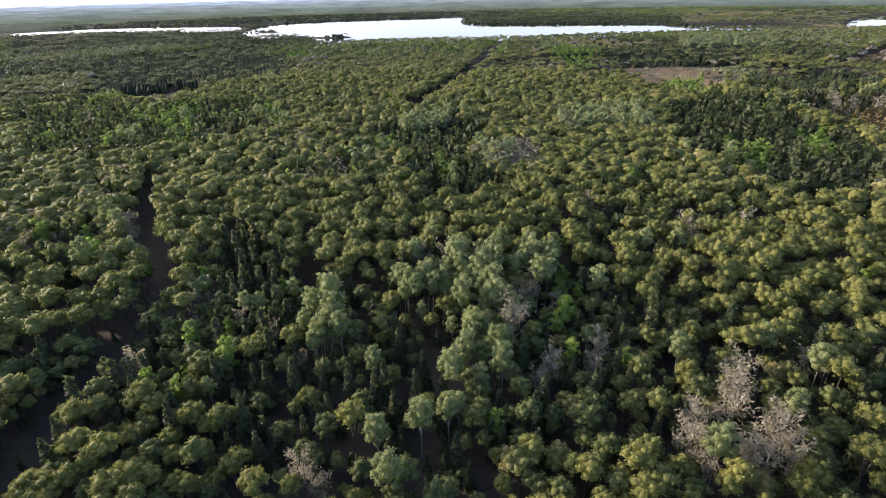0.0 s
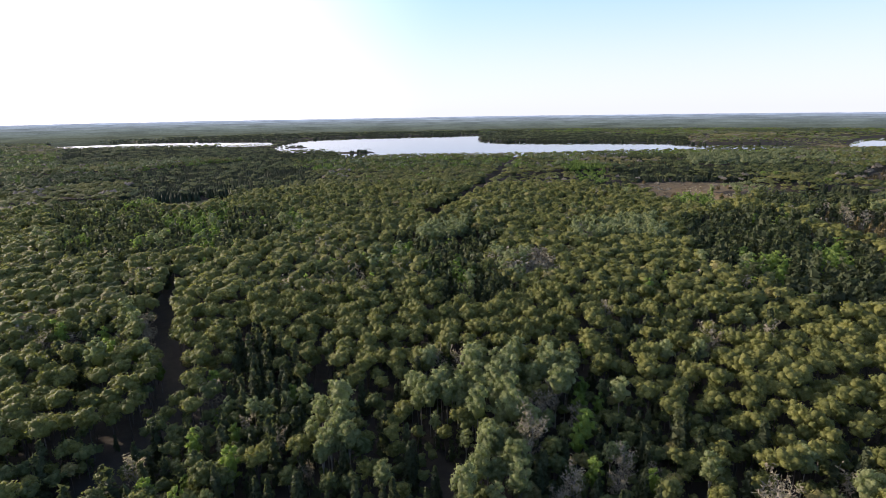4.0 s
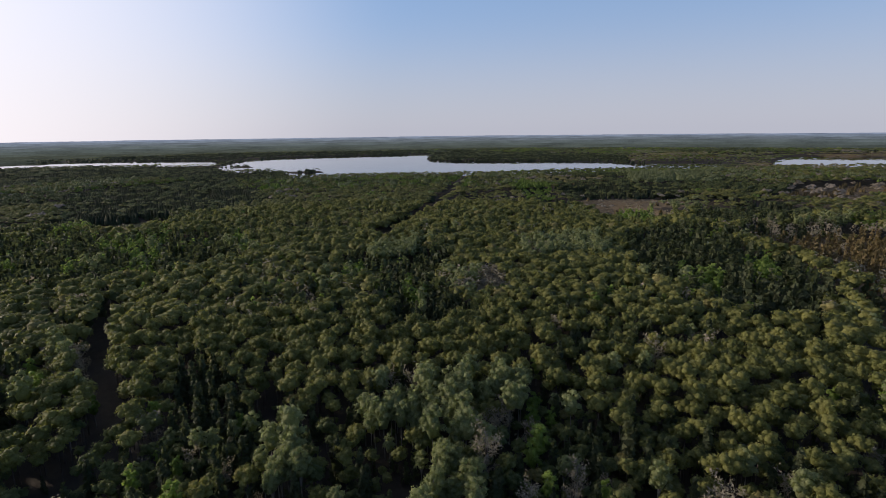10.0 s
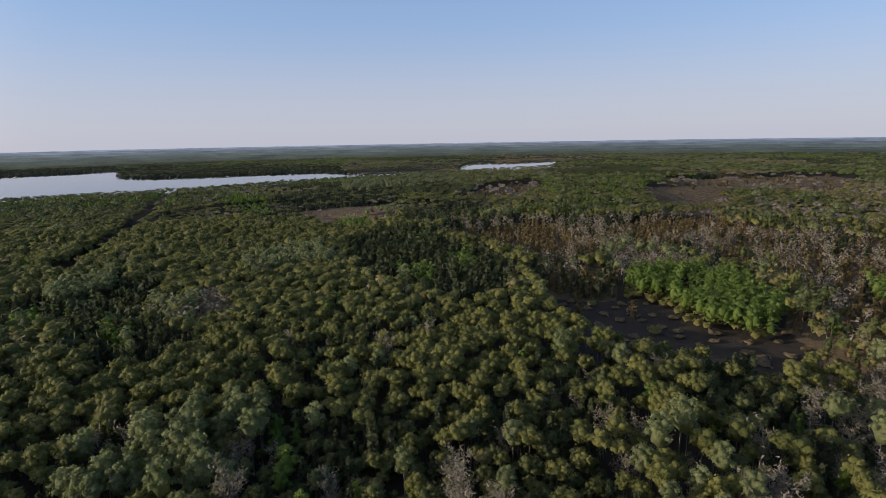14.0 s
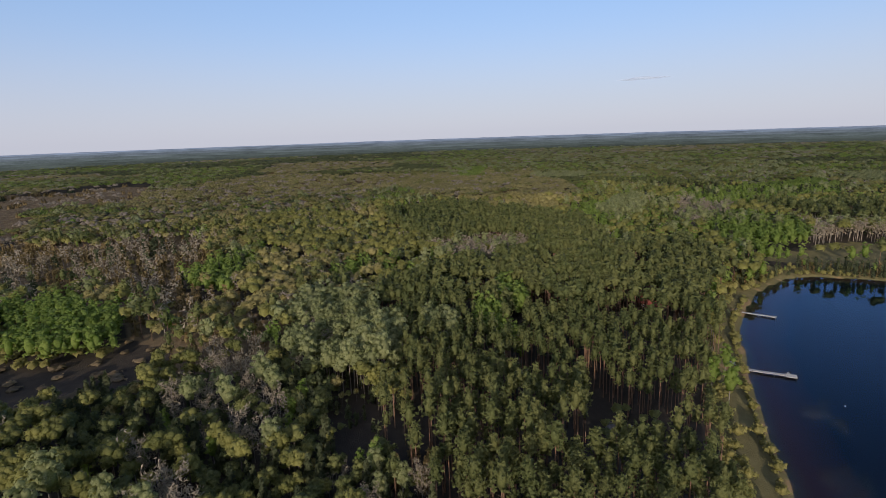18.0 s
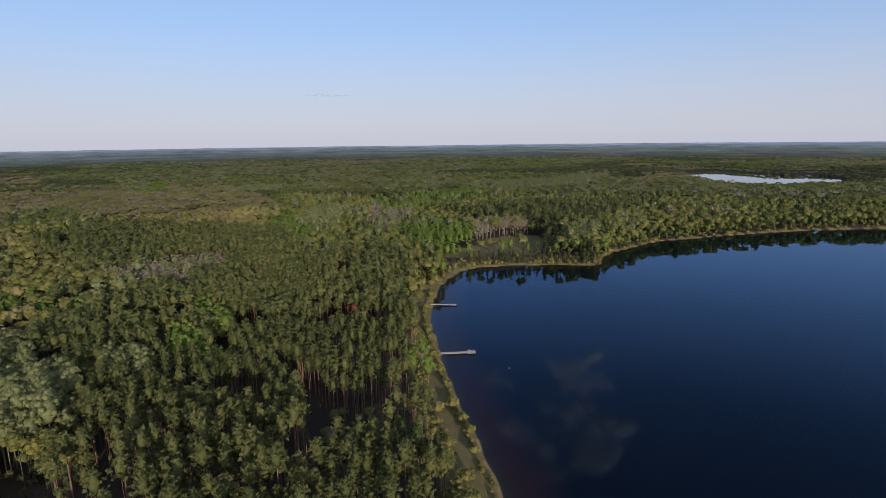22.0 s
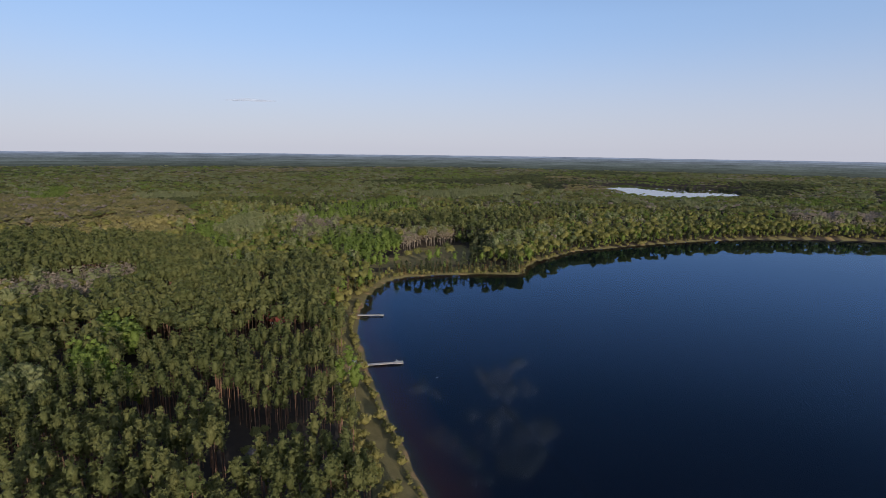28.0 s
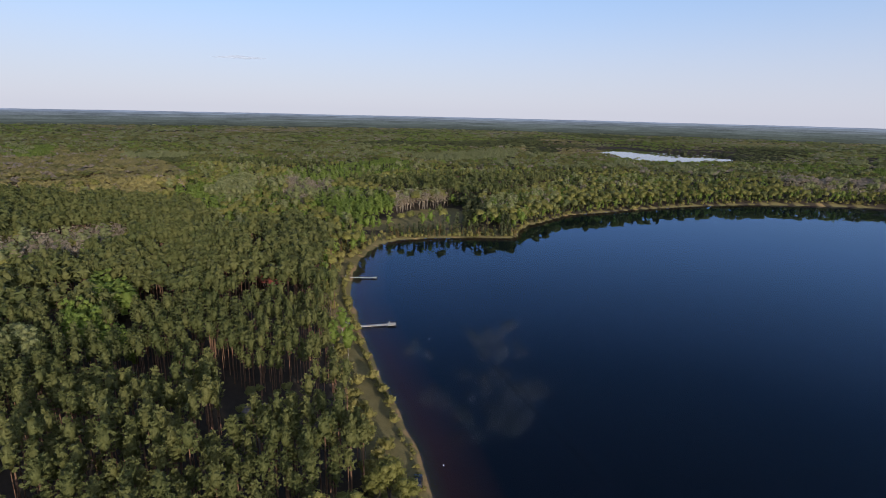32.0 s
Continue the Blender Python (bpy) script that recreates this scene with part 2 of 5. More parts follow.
def off_line(line, x, y, closed=False):
    """Distance from a polyline."""
    p = np.asarray(line, float)
    q = np.roll(p, -1, 0) if closed else p[1:]
    best = np.full(len(x), 1e9)
    for (x0, y0), (x1, y1) in zip(p, q):
        dx, dy = x1 - x0, y1 - y0
        t = np.clip(((x - x0) * dx + (y - y0) * dy) / (dx * dx + dy * dy + 1e-9), 0, 1)
        best = np.minimum(best, np.hypot(x - x0 - t * dx, y - y0 - t * dy))
    return best


def smooth_ring(pts, steps=5):
    """A closed smooth curve through points."""
    p, out = [Vector((*q, 0)) for q in pts], []
    n = len(p)
    for i in range(n):
        a, b, c, d = p[i - 1], p[i], p[(i + 1) % n], p[(i + 2) % n]
        for k in range(steps):
            t = k / steps
            v = 0.5 * (2 * b + (c - a) * t + (2 * a - 5 * b + 4 * c - d) * t * t + (3 * b - a - 3 * c + d) * t ** 3)
            out.append((v.x, v.y))
    return out


SHORE = [(70, -72), (76, -76), (83, -79), (91, -84), (104, -90), (116, -97), (129, -104), (141, -111), (153, -119), (170, -129), (187, -144), (201, -156), (211, -167), (221, -182), (227, -198), (225, -215), (207, -242), (184, -266), (191, -283), (198, -306), (198, -331), (199, -362), (187, -391), (177, -421), (151, -477), (132, -510), (104, -546), (62, -586), (16, -610), (-60, -590), (-150, -500), (-195, -360), (-180, -220), (-130, -110), (-60, -62), (0, -48), (38, -52), (58, -64)]
LANE = [(-35, 333), (-12, 422), (8, 530), (64, 880)]
TRAIL = [(-128, 206), (-113, 173), (-101, 150), (-88, 132), (-79, 120), (-76, 104), (-75, 93), (-75, 84), (-77, 79), (-77, 73), (-76, 65), (-74, 57)]
FARLAKE = [(-483, 1244), (-479, 1553), (-386, 1643), (-253, 1677), (-97, 1706), (-12, 1719), (-7, 1374), (130, 1301), (234, 1275), (392, 1225), (434, 1151), (586, 1106), (536, 1012), (367, 957), (211, 933), (61, 898), (-81, 899), (-182, 882), (-222, 878), (-295, 1038), (-383, 1026)]
ARM = [(-1221, 1484), (-960, 1515), (-713, 1496), (-611, 1472), (-525, 1274), (-764, 1244), (-1005, 1219)]
WEST = [(760, 1176), (906, 1327), (976, 1276), (1099, 1253), (1152, 1254), (889, 989), (747, 979), (669, 1029)]
SOUTHLAKE = [(547, -1098), (540, -1191), (485, -1157), (391, -1133), (336, -1171), (277, -1090), (258, -967), (320, -856), (384, -873), (477, -976)]
POND = [(137, 469), (148, 461), (149, 429), (140, 421)]
STRAND = [(49, -55), (60, -64), (71, -70), (77, -73), (84, -76), (93, -81), (105, -87), (117, -94), (130, -101), (142, -109), (154, -116), (168, -125), (186, -138), (202, -152)]
CABIN_PLOT = [(104, -47), (116, -50), (118, -60), (106, -61)]
ISLETS = [(-229, 1012, 26), (-451, 1218, 40)]
LANDINGS = [(141, -108, 4.5), (188, -143, 4.0)]
CLOUD = (4116, -2130, 442)
PUFFS = [(-144.3, 24.0, 1.3), (-145.1, 21.6, 0.9), (-142.0, 23.3, 1.0), (-146.5, 23.6, 0.7), (-143.7, 22.8, 0.9), (-134.5, 24.3, 0.9), (-136.1, 24.8, 0.6), (-148.0, 28.6, 1.6), (-148.9, 27.4, 1.1), (-145.9, 30.4, 1.5), (-143.3, 31.6, 1.3), (-141.8, 27.9, 1.1), (-139.9, 31.2, 1.2), (-136.2, 29.1, 1.0), (-144.2, 26.3, 1.0), (-138.5, 29.6, 1.0)]

REGIONS = []


def region(kind, *pts):
    REGIONS.append((kind, pts))


region("dark_far", (-2216, 2709), (-845, 3624), (-15, 3417), (-8, 1673), (-349, 1486), (-394, 1235), (-549, 1294), (-1093, 1328))
region("dark_far", (-9, 1864), (519, 1419), (392, 1069), (212, 1153), (-6, 1254))
region("dark_far", (-946, 1147), (-747, 1219), (-484, 1200), (-335, 925), (-246, 884), (-266, 729), (-418, 769), (-555, 667))
region("dark_far", (-420, 623), (-371, 679), (-308, 800), (-162, 533), (-177, 451), (-196, 409), (-185, 376), (-246, 377), (-280, 328), (-340, 403), (-289, 404), (-345, 518))
region("spruce", (-277, 324), (-252, 350), (-198, 340), (-143, 362), (-107, 284), (-121, 239), (-153, 236), (-189, 216))
region("grass", (-284, 421), (-254, 431), (-226, 451), (-195, 381), (-203, 356), (-230, 352))
region("aspen", (-259, 355), (-260, 396), (-242, 371), (-238, 335))
region("aspen", (-192, 260), (-175, 271), (-160, 248), (-179, 245))
region("aspen", (-234, 272), (-227, 280), (-206, 255), (-212, 245))
region("aspen", (-194, 299), (-202, 341), (-179, 340), (-191, 390), (-169, 345), (-157, 297), (-142, 267), (-145, 245), (-169, 284))
region("aspen", (-123, 318), (-137, 367), (-105, 317), (-100, 290), (-110, 284))
region("spruce", (-51, 246), (-39, 284), (-5, 292), (10, 277), (6, 208), (16, 190), (2, 169), (-13, 172), (-21, 191), (-22, 225))
region("pale", (-38, 279), (-9, 318), (-5, 277), (-28, 260))
region("aspen", (-13, 219), (-5, 223), (-5, 186), (-10, 184))
region("aspen", (-50, 261), (-36, 266), (-32, 230), (-43, 228))
region("bare", (4, 232), (34, 243), (30, 211), (14, 204))
region("pale", (55, 300), (108, 321), (91, 266), (50, 271))
region("aspen", (89, 701), (145, 669), (112, 487), (89, 511))
region("dark_far", (148, 650), (345, 791), (275, 571), (164, 490), (133, 455), (139, 513))
region("bog", (151, 538), (215, 553), (253, 523), (216, 434), (179, 403), (142, 396), (124, 391), (123, 442))
region("aspen", (145, 422), (176, 438), (149, 369), (129, 366))
region("pale", (285, 785), (405, 762), (333, 635), (238, 634))
region("pale", (210, 485), (255, 501), (218, 426), (188, 426))
region("dark_far", (206, 435), (310, 482), (315, 412), (230, 354), (182, 357))
region("fen", (183, 336), (309, 366), (202, 234), (191, 244), (203, 289), (183, 304))
region("pale", (236, 364), (298, 374), (266, 331), (218, 329))
region("spruce", (117, 315), (163, 357), (190, 344), (166, 282), (179, 255), (170, 216), (138, 176), (112, 168), (109, 191), (99, 218), (98, 247))
region("aspen", (122, 249), (149, 274), (145, 253), (128, 222), (107, 214))
region("aspen", (150, 253), (176, 273), (160, 231), (143, 212), (132, 217))
region("larch", (139, 208), (165, 215), (142, 180), (120, 175))
region("spruce", (-74, 155), (-47, 127), (-46, 112), (-56, 109), (-68, 131))
region("dark_mix", (-46, 112), (-19, 121), (-1, 112), (-3, 86), (1, 76), (6, 54), (-34, 53), (-45, 75), (-43, 93))
region("trail", (-11, 96), (-3, 99), (2, 87), (0, 79), (-6, 80))
region("pale", (-17, 113), (-14, 131), (1, 131), (2, 107), (-13, 102))
region("pale", (-2, 109), (5, 131), (24, 129), (21, 108), (10, 93), (8, 78), (-3, 78))
region("bare_pale", (11, 111), (22, 114), (20, 100), (11, 96))
region("pale", (-37, 93), (-36, 101), (-28, 99), (-25, 88), (-32, 87))
region("bare_pale", (30, 65), (40, 72), (54, 71), (52, 62), (47, 57), (36, 57))
region("bare_pale", (48, 84), (57, 97), (60, 94), (51, 78), (45, 75))
region("bare_pale", (36, 91), (41, 91), (38, 76), (33, 76))
region("bare_pale", (63, 88), (67, 89), (66, 81), (60, 78))
region("bare_pale", (8, 80), (18, 84), (18, 76), (9, 74))
region("bare", (-145, 146), (-136, 148), (-120, 130), (-129, 126))
region("bare", (-118, 155), (-106, 157), (-96, 139), (-105, 137))
region("young", (7, 75), (28, 77), (33, 73), (28, 54), (4, 53))
region("bog", (416, 594), (544, 616), (448, 506), (358, 489))
region("bog", (583, 472), (790, 486), (462, 280), (418, 315))
region("fen", (272, 323), (450, 272), (283, 168), (260, 199), (190, 203), (187, 242))
region("pale", (254, 361), (307, 365), (267, 317), (228, 323))
region("green_mix", (305, 377), (427, 405), (450, 374), (388, 328), (290, 314), (250, 320))
region("aspen", (118, 242), (148, 262), (166, 268), (160, 225), (140, 201), (107, 209))
region("larch", (129, 202), (157, 203), (134, 169), (115, 172))
region("marsh", (166, 210), (193, 206), (215, 177), (198, 137), (209, 120), (170, 96), (150, 96), (141, 103), (142, 124), (147, 155))
region("copse", (203, 169), (237, 155), (241, 142), (187, 108), (180, 116), (187, 133), (182, 149))
region("spruce", (121, 301), (128, 265), (174, 297), (168, 217), (133, 170), (109, 193), (99, 250))
region("aspen", (119, 246), (133, 236), (115, 205), (106, 217))
region("aspen", (149, 254), (176, 271), (158, 232), (136, 221))
region("fen", (223, 378), (346, 298), (398, 146), (366, 92), (341, 50), (263, 38), (209, 76), (275, 136), (258, 189), (225, 196), (188, 225), (190, 315))
region("bog", (708, 533), (977, 429), (931, 341), (647, 276), (549, 396))
region("bog", (425, 626), (556, 646), (377, 458), (325, 499))
region("green_mix", (297, 375), (420, 421), (463, 396), (381, 327), (327, 330), (282, 343))
region("bare_pale", (237, 232), (261, 226), (247, 161), (213, 156), (205, 178))
region("oak", (418, 97), (492, 50), (409, 37), (364, 80))
region("oak", (346, 51), (431, -13), (314, -11), (298, 29))
region("aspen", (274, 100), (343, 72), (290, 60), (246, 78))
region("aspen", (264, 38), (292, 4), (265, 1), (248, 29))
region("marsh", (171, 191), (201, 162), (196, 120), (201, 94), (187, 76), (153, 72), (134, 100), (136, 137))
region("copse", (208, 174), (233, 171), (252, 139), (213, 105), (182, 90), (179, 110), (189, 139), (189, 159))
region("larch", (177, 213), (208, 181), (183, 160), (160, 182))
region("grass", (748, 44), (801, 15), (713, 16), (701, 37))
region("brown_hill", (782, -20), (982, -217), (444, -102), (482, -53), (643, -23))
region("brown_hill", (639, -91), (896, -254), (512, -201), (384, -149), (436, -78))
region("bud_wood", (575, 169), (473, 107), (336, 71), (304, 41), (306, 23), (229, 29), (214, 41), (220, 52), (254, 74), (250, 80))
region("oak", (440, 103), (466, 58), (394, -1), (331, -31), (285, -26), (299, 23), (347, 78))
region("pine", (415, -2), (431, -78), (354, -136), (283, -129), (246, -81), (294, -84), (304, -34), (372, -7))
region("pine", (237, -2), (238, -26), (235, -50), (231, -76), (269, -141), (271, -169), (208, -156), (167, -128), (120, -90), (92, -71), (71, -62), (60, -54), (85, -5), (125, -8), (167, -5), (209, 3))
region("pine", (221, 7), (244, -29), (257, -62), (101, -29), (92, -8), (125, -7), (158, -4))
region("pine", (252, -34), (263, -87), (248, -138), (208, -144), (142, -105), (111, -83), (76, -62), (59, -55), (107, -10))
region("pine_thin", (113, 3), (133, -11), (97, -9), (91, 2))
region("pine_thin", (129, 4), (128, -11), (95, -7), (95, 0))
region("bare", (310, -33), (310, -68), (306, -88), (267, -70), (256, -44), (273, -30))
region("pale", (196, 37), (225, 29), (217, 9), (187, 0), (165, -9), (145, -4), (141, 15), (151, 28))
region("pale", (192, 37), (220, 21), (218, 4), (188, 0), (172, -4), (164, 15), (174, 32))
region("aspen", (297, 92), (327, 87), (342, 72), (302, 65), (249, 72), (245, 78))
region("bare_pale", (159, 55), (156, 36), (123, 27), (113, 30), (112, 36), (121, 44))
region("bare_pale", (138, 60), (162, 55), (167, 43), (138, 31), (105, 27), (108, 31), (118, 43), (124, 53))
region("bare_mix", (89, 81), (97, 77), (109, 71), (111, 46), (81, 35), (74, 50), (79, 71))
region("bare_mix", (57, 99), (61, 95), (54, 87), (52, 92))
region("clearing", (135, 17), (130, 3), (110, 2), (118, 16))
region("clearing", (134, 18), (140, 5), (109, 2), (103, 14))
region("clearing", (93, -33), (108, -45), (118, -55), (118, -57), (108, -71), (105, -79), (99, -75), (107, -56), (97, -47), (89, -42))
region("clearing", (184, -50), (180, -58), (175, -54), (180, -45))
region("clearing", (142, -45), (134, -52), (133, -42), (144, -28))
region("clearing", (299, -9), (282, -30), (271, -26), (283, -11))
region("pale", (185, -15), (184, -22), (165, -19), (168, -13))
region("clearing", (197, -58), (192, -70), (173, -64), (179, -53))
region("aspen", (414, -158), (410, -189), (340, -157), (355, -136))
region("aspen", (358, -256), (322, -288), (239, -215), (243, -181), (295, -201))
region("pale", (437, -201), (435, -235), (349, -189), (365, -167))
region("bare_pale", (336, -203), (452, -282), (406, -302), (355, -259), (307, -201))
region("pine_far", (396, -301), (336, -437), (271, -314), (319, -285))
region("bare", (306, -273), (283, -317), (236, -266), (250, -229))
region("grass", (261, -201), (267, -245), (254, -299), (230, -271), (237, -244), (249, -207))
region("spruce", (263, -302), (259, -329), (214, -274), (224, -259))
region("pale", (570, -547), (523, -747), (457, -655), (504, -512))
region("shore_wood", (174, -257), (225, -413), (145, -633), (29, -859), (14, -534), (117, -434), (176, -324))
region("pine_far", (401, -378), (296, -540), (314, -599), (254, -369), (266, -310), (338, -318))
region("bare", (134, -686), (25, -774), (18, -614), (87, -592))
region("dark_far", (531, -1085), (322, -1234), (211, -1194), (179, -1020), (236, -910), (284, -1020), (346, -1002), (486, -1019))
region("dark_far", (631, -929), (589, -995), (485, -805), (514, -764))
region("pale", (572, -562), (561, -792), (446, -631), (490, -502))
region("pale", (761, -228), (739, -287), (654, -254), (698, -208))
region("aspen", (505, -297), (555, -522), (436, -427), (385, -269))
region("aspen", (985, -150), (974, -198), (843, -170), (873, -132))
region("brown_hill", (687, -104), (720, -158), (575, -161), (431, -157), (386, -140), (429, -62))
region("lane", (107, -1321), (97, -1334), (44, -835), (52, -826))
region("clearing", (185, -53), (181, -56), (158, -49), (160, -43))
region("clearing", (198, -32), (195, -38), (180, -36), (182, -29))
region("clearing", (155, -29), (149, -36), (137, -36), (143, -28))
region("clearing", (139, -35), (129, -48), (120, -44), (129, -34))
region("clearing", (184, -86), (176, -99), (159, -90), (166, -78))
region("clearing", (149, -76), (146, -81), (137, -76), (140, -72))
region("pale", (188, -18), (182, -27), (156, -23), (162, -14))
region("aspen_one", (190, -36), (181, -47), (163, -42), (171, -33))
region("aspen_one", (218, -51), (208, -63), (184, -55), (191, -45))
region("aspen_one", (167, -40), (160, -48), (151, -45), (157, -38))
region("grass", (258, -194), (272, -235), (274, -281), (265, -312), (224, -269), (239, -225))
region("aspen", (1029, -157), (1016, -212), (778, -162), (797, -120))

LAKE = smooth_ring(SHORE)
FAR_WATER = [smooth_ring(w) for w in (FARLAKE, ARM, WEST, SOUTHLAKE, POND)]


def lake_side(x, y):
    """Distance from the shore of the near lake, negative over water."""
    d = off_line(LAKE, x, y, True)
    return np.where(inside(LAKE, x, y), -d, d)


def ease(v):
    v = np.clip(v, 0, 1)
    return v * v * (3 - 2 * v)


def height(x, y):
    """Height of the ground, or of the lake bed, over the lake's level."""
    r, s = np.hypot(x, y), lake_side(x, y)
    h = 0.12 * np.clip(s, 0, 4) + 1.3 * ease((s - 2) / 16) + 1.6 * (value_noise(x, y, 60, 1) - 0.3) * ease((s - 10) / 60)
    h += 4.5 * (value_noise(x, y, 420, 2) - 0.35) * ease((r - 300) / 500)
    h += 9.0 * np.exp(-((x - 520) ** 2 + (y + 130) ** 2) / 170.0 ** 2)
    h *= 1 - ease((r - 2600) / 700)
    for w in FAR_WATER:
        near = inside(w, x, y) | (off_line(w, x, y, True) < 45)
        h = np.where(near, np.minimum(h, 0.6), h)
    for cx, cy, rad in ISLETS:
        h = np.where(np.hypot(x - cx, (y - cy) * 2.2) < rad + 12, 1.3, h)
    h = np.maximum(h, np.minimum(0.12 * np.maximum(s, 0), 0.3))
    bed = np.maximum(-9.0, s * np.where(off_line(STRAND, x, y) < 45, 0.10, 0.6) - 0.14 * np.maximum(0, -s - 16))
    return np.where(s < 0, bed, h)


def kind_of(x, y):
    """The kind of woodland or open ground at points of the plan."""
    r, az = np.hypot(x, y), np.degrees(np.arctan2(-x, y))
    loose = 4 + 12 * np.clip((r - 150) / 350, 0, 1)
    wx = x + loose * (value_noise(x, y, 24, 7) + 0.8 * value_noise(x, y, 55, 17) - 0.9)
    wy = y + loose * (value_noise(x, y, 24, 8) + 0.8 * value_noise(x, y, 55, 18) - 0.9)
    k = np.where((az > -58) | (az < -90), "oak", "mixed").astype("<U12")
    k[az < -90] = "green_wood"
    patch, patch2 = value_noise(x, y, 260, 11), value_noise(x, y, 170, 12)
    k[(r < 125) & (az > -104) & (az < 90)] = "young"
    k[(r < 175) & (az <= -58) & (az > -104)] = "young"
    far = r > 620
    k[far] = "far_oak"
    k[far & (patch > 0.56)] = "pine_far"
    k[far & (patch2 > 0.66)] = "green_mix"
    k[far & (patch2 < np.where((az < -52) & (az > -92) & (r < 1500), 0.48, 0.22))] = "far_brown"
    for name, pts in REGIONS:
        k[inside(pts, wx, wy)] = name
    k[off_line(LANE, x, y) < 6.0] = "lane"
    k[off_line(TRAIL, x, y) < np.where(y < 100, 4.2, 3.2)] = "trail"
    for w in FAR_WATER:
        k[inside(w, x, y) | (off_line(w, x, y, True) < 4)] = "water"
    for cx, cy, rad in ISLETS:
        k[np.hypot(x - cx, (y - cy) * 2.2) < rad] = "islet"
    s = lake_side(x, y)
    k[(s < 9.0) & (off_line(STRAND, x, y) > 40)] = "shore_wood"
    k[(s < 15.0) & (y > -275) & (x > 175) & (off_line(STRAND, x, y) > 20)] = "grass"
    k[(s < 13.0) & (off_line(STRAND, x, y) <= 40)] = "fringe"
    k[(off_line(STRAND, x, y) < 12.0) & (s < 6.6)] = "strand"
    k[(off_line(STRAND, x, y) < 9.0) & (s < 2.6)] = "bank"
    k[s < 1.2] = "water"
    k[inside(CABIN_PLOT, x, y)] = "clearing"
    return k


# ---- ground ----
def sheet(name, verts, faces, mat, smooth=True):
    me = bpy.data.meshes.new(name)
    me.from_pydata(verts, [], faces)
    me.materials.append(mat)
    me.polygons.foreach_set("use_smooth", [smooth] * len(me.polygons))
    me.update()
    return new(name, me)


def build_ground():
    rings = [0.5] + [6.0 * i for i in range(1, 11)] + [60 + 2.4 * i for i in range(1, 100)]
    while rings[-1] < 4900:
        rings.append(min(4900, rings[-1] * (1.017 if rings[-1] < 900 else 1.05)))
    n = 420
    r = np.repeat(rings, n)
    a = np.tile(np.arange(n) * 2 * math.pi / n, len(rings))
    x, y = -r * np.sin(a), r * np.cos(a)
    z = height(x, y)
    i = np.arange((len(rings) - 1) * n)
    j = (i // n) * n + (i + 1) % n
    faces = np.stack([i, j, j + n, i + n], 1).tolist() + [tuple(range(n - 1, -1, -1))]
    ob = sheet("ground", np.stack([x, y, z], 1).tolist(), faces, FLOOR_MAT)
    k, s = kind_of(x, y), lake_side(x, y)
    cover = np.zeros((len(x), 4), np.float32)
    cover[:, 3] = 1
    cover[:, 0] = (np.isin(k, ["grass", "strand", "bank", "fringe", "sand_flat"]) | (np.abs(s) < 4.5)) * 1.0 + np.isin(k, ["lane", "trail"]) * 0.35
    cover[:, 1] = np.isin(k, ["bog", "fen", "larch", "far_brown", "brown_hill", "mixed"]) * 1.0
    cover[:, 2] = np.clip(1.15 - np.abs(s - 0.2) / 0.9, 0, 1) * np.where(off_line(STRAND, x, y) < 14, 1.0, 0.75)
    cover[:, 2] = np.maximum(cover[:, 2], k == "sand_flat")
    for cx, cy, rad in LANDINGS:
        cover[:, 2] = np.maximum(cover[:, 2], np.hypot(x - cx, y - cy) < rad)
    me = ob.data
    at = me.attributes.new("cover", "FLOAT_COLOR", "POINT")
    at.data.foreach_set("color", cover.ravel())
    tagged(ob, "leaf-strewn forest floor with grass, marsh and a sandy shore", "ground", kind="structure")


def build_water():
    from mathutils.geometry import tessellate_polygon
    rings = [("lake", LAKE, 0.0, "deep blue clear lake mirroring sky and shore trees")]
    names = ["distant_lake", "lake_arm", "lake_bay", "forest_lake", "bog_pond"]
    rings += [(nm, w, 0.9, "pale distant water mirroring the evening sky") for nm, w in zip(names, FAR_WATER)]
    for name, ring, z, label in rings:
        grow = 2.0 if name == "lake" else 0.0
        mid = [Vector((*q, 0)) for q in ring]
        side = 1 if sum(a.x * b.y - b.x * a.y for a, b in zip(mid, mid[1:] + mid[:1])) > 0 else -1
        pts = []
        for i, p in enumerate(mid):
            d = (mid[(i + 1) % len(mid)] - mid[i - 1]).normalized()
            pts.append(Vector((p.x + side * grow * d.y, p.y - side * grow * d.x, z)))
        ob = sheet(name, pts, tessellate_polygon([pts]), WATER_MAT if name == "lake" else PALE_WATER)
        if ob.data.polygons[0].normal.z < 0:
            ob.data.flip_normals()
        tagged(ob, label, "water", kind="structure")


build_ground()
build_water()


# ---- trees ----
ICO_V = []
_p = (1 + 5 ** 0.5) / 2
for _a in (-1, 1):
    for _b in (-_p, _p):
        ICO_V += [(0, _a, _b), (_a, _b, 0), (_b, 0, _a)]
ICO_V = np.array(ICO_V) / math.hypot(1, _p)


def hull_faces(v):
    """Outward triangles of an icosahedron's corners."""
    out = []
    for i in range(12):
        for j in range(i + 1, 12):
            for k in range(j + 1, 12):
                a, b, c = v[i], v[j], v[k]
                if max(np.linalg.norm(a - b), np.linalg.norm(b - c), np.linalg.norm(a - c)) < 1.1:
                    out.append((i, j, k) if np.dot(np.cross(b - a, c - a), a) > 0 else (i, k, j))
    return np.array(out)


ICO_F = hull_faces(ICO_V)


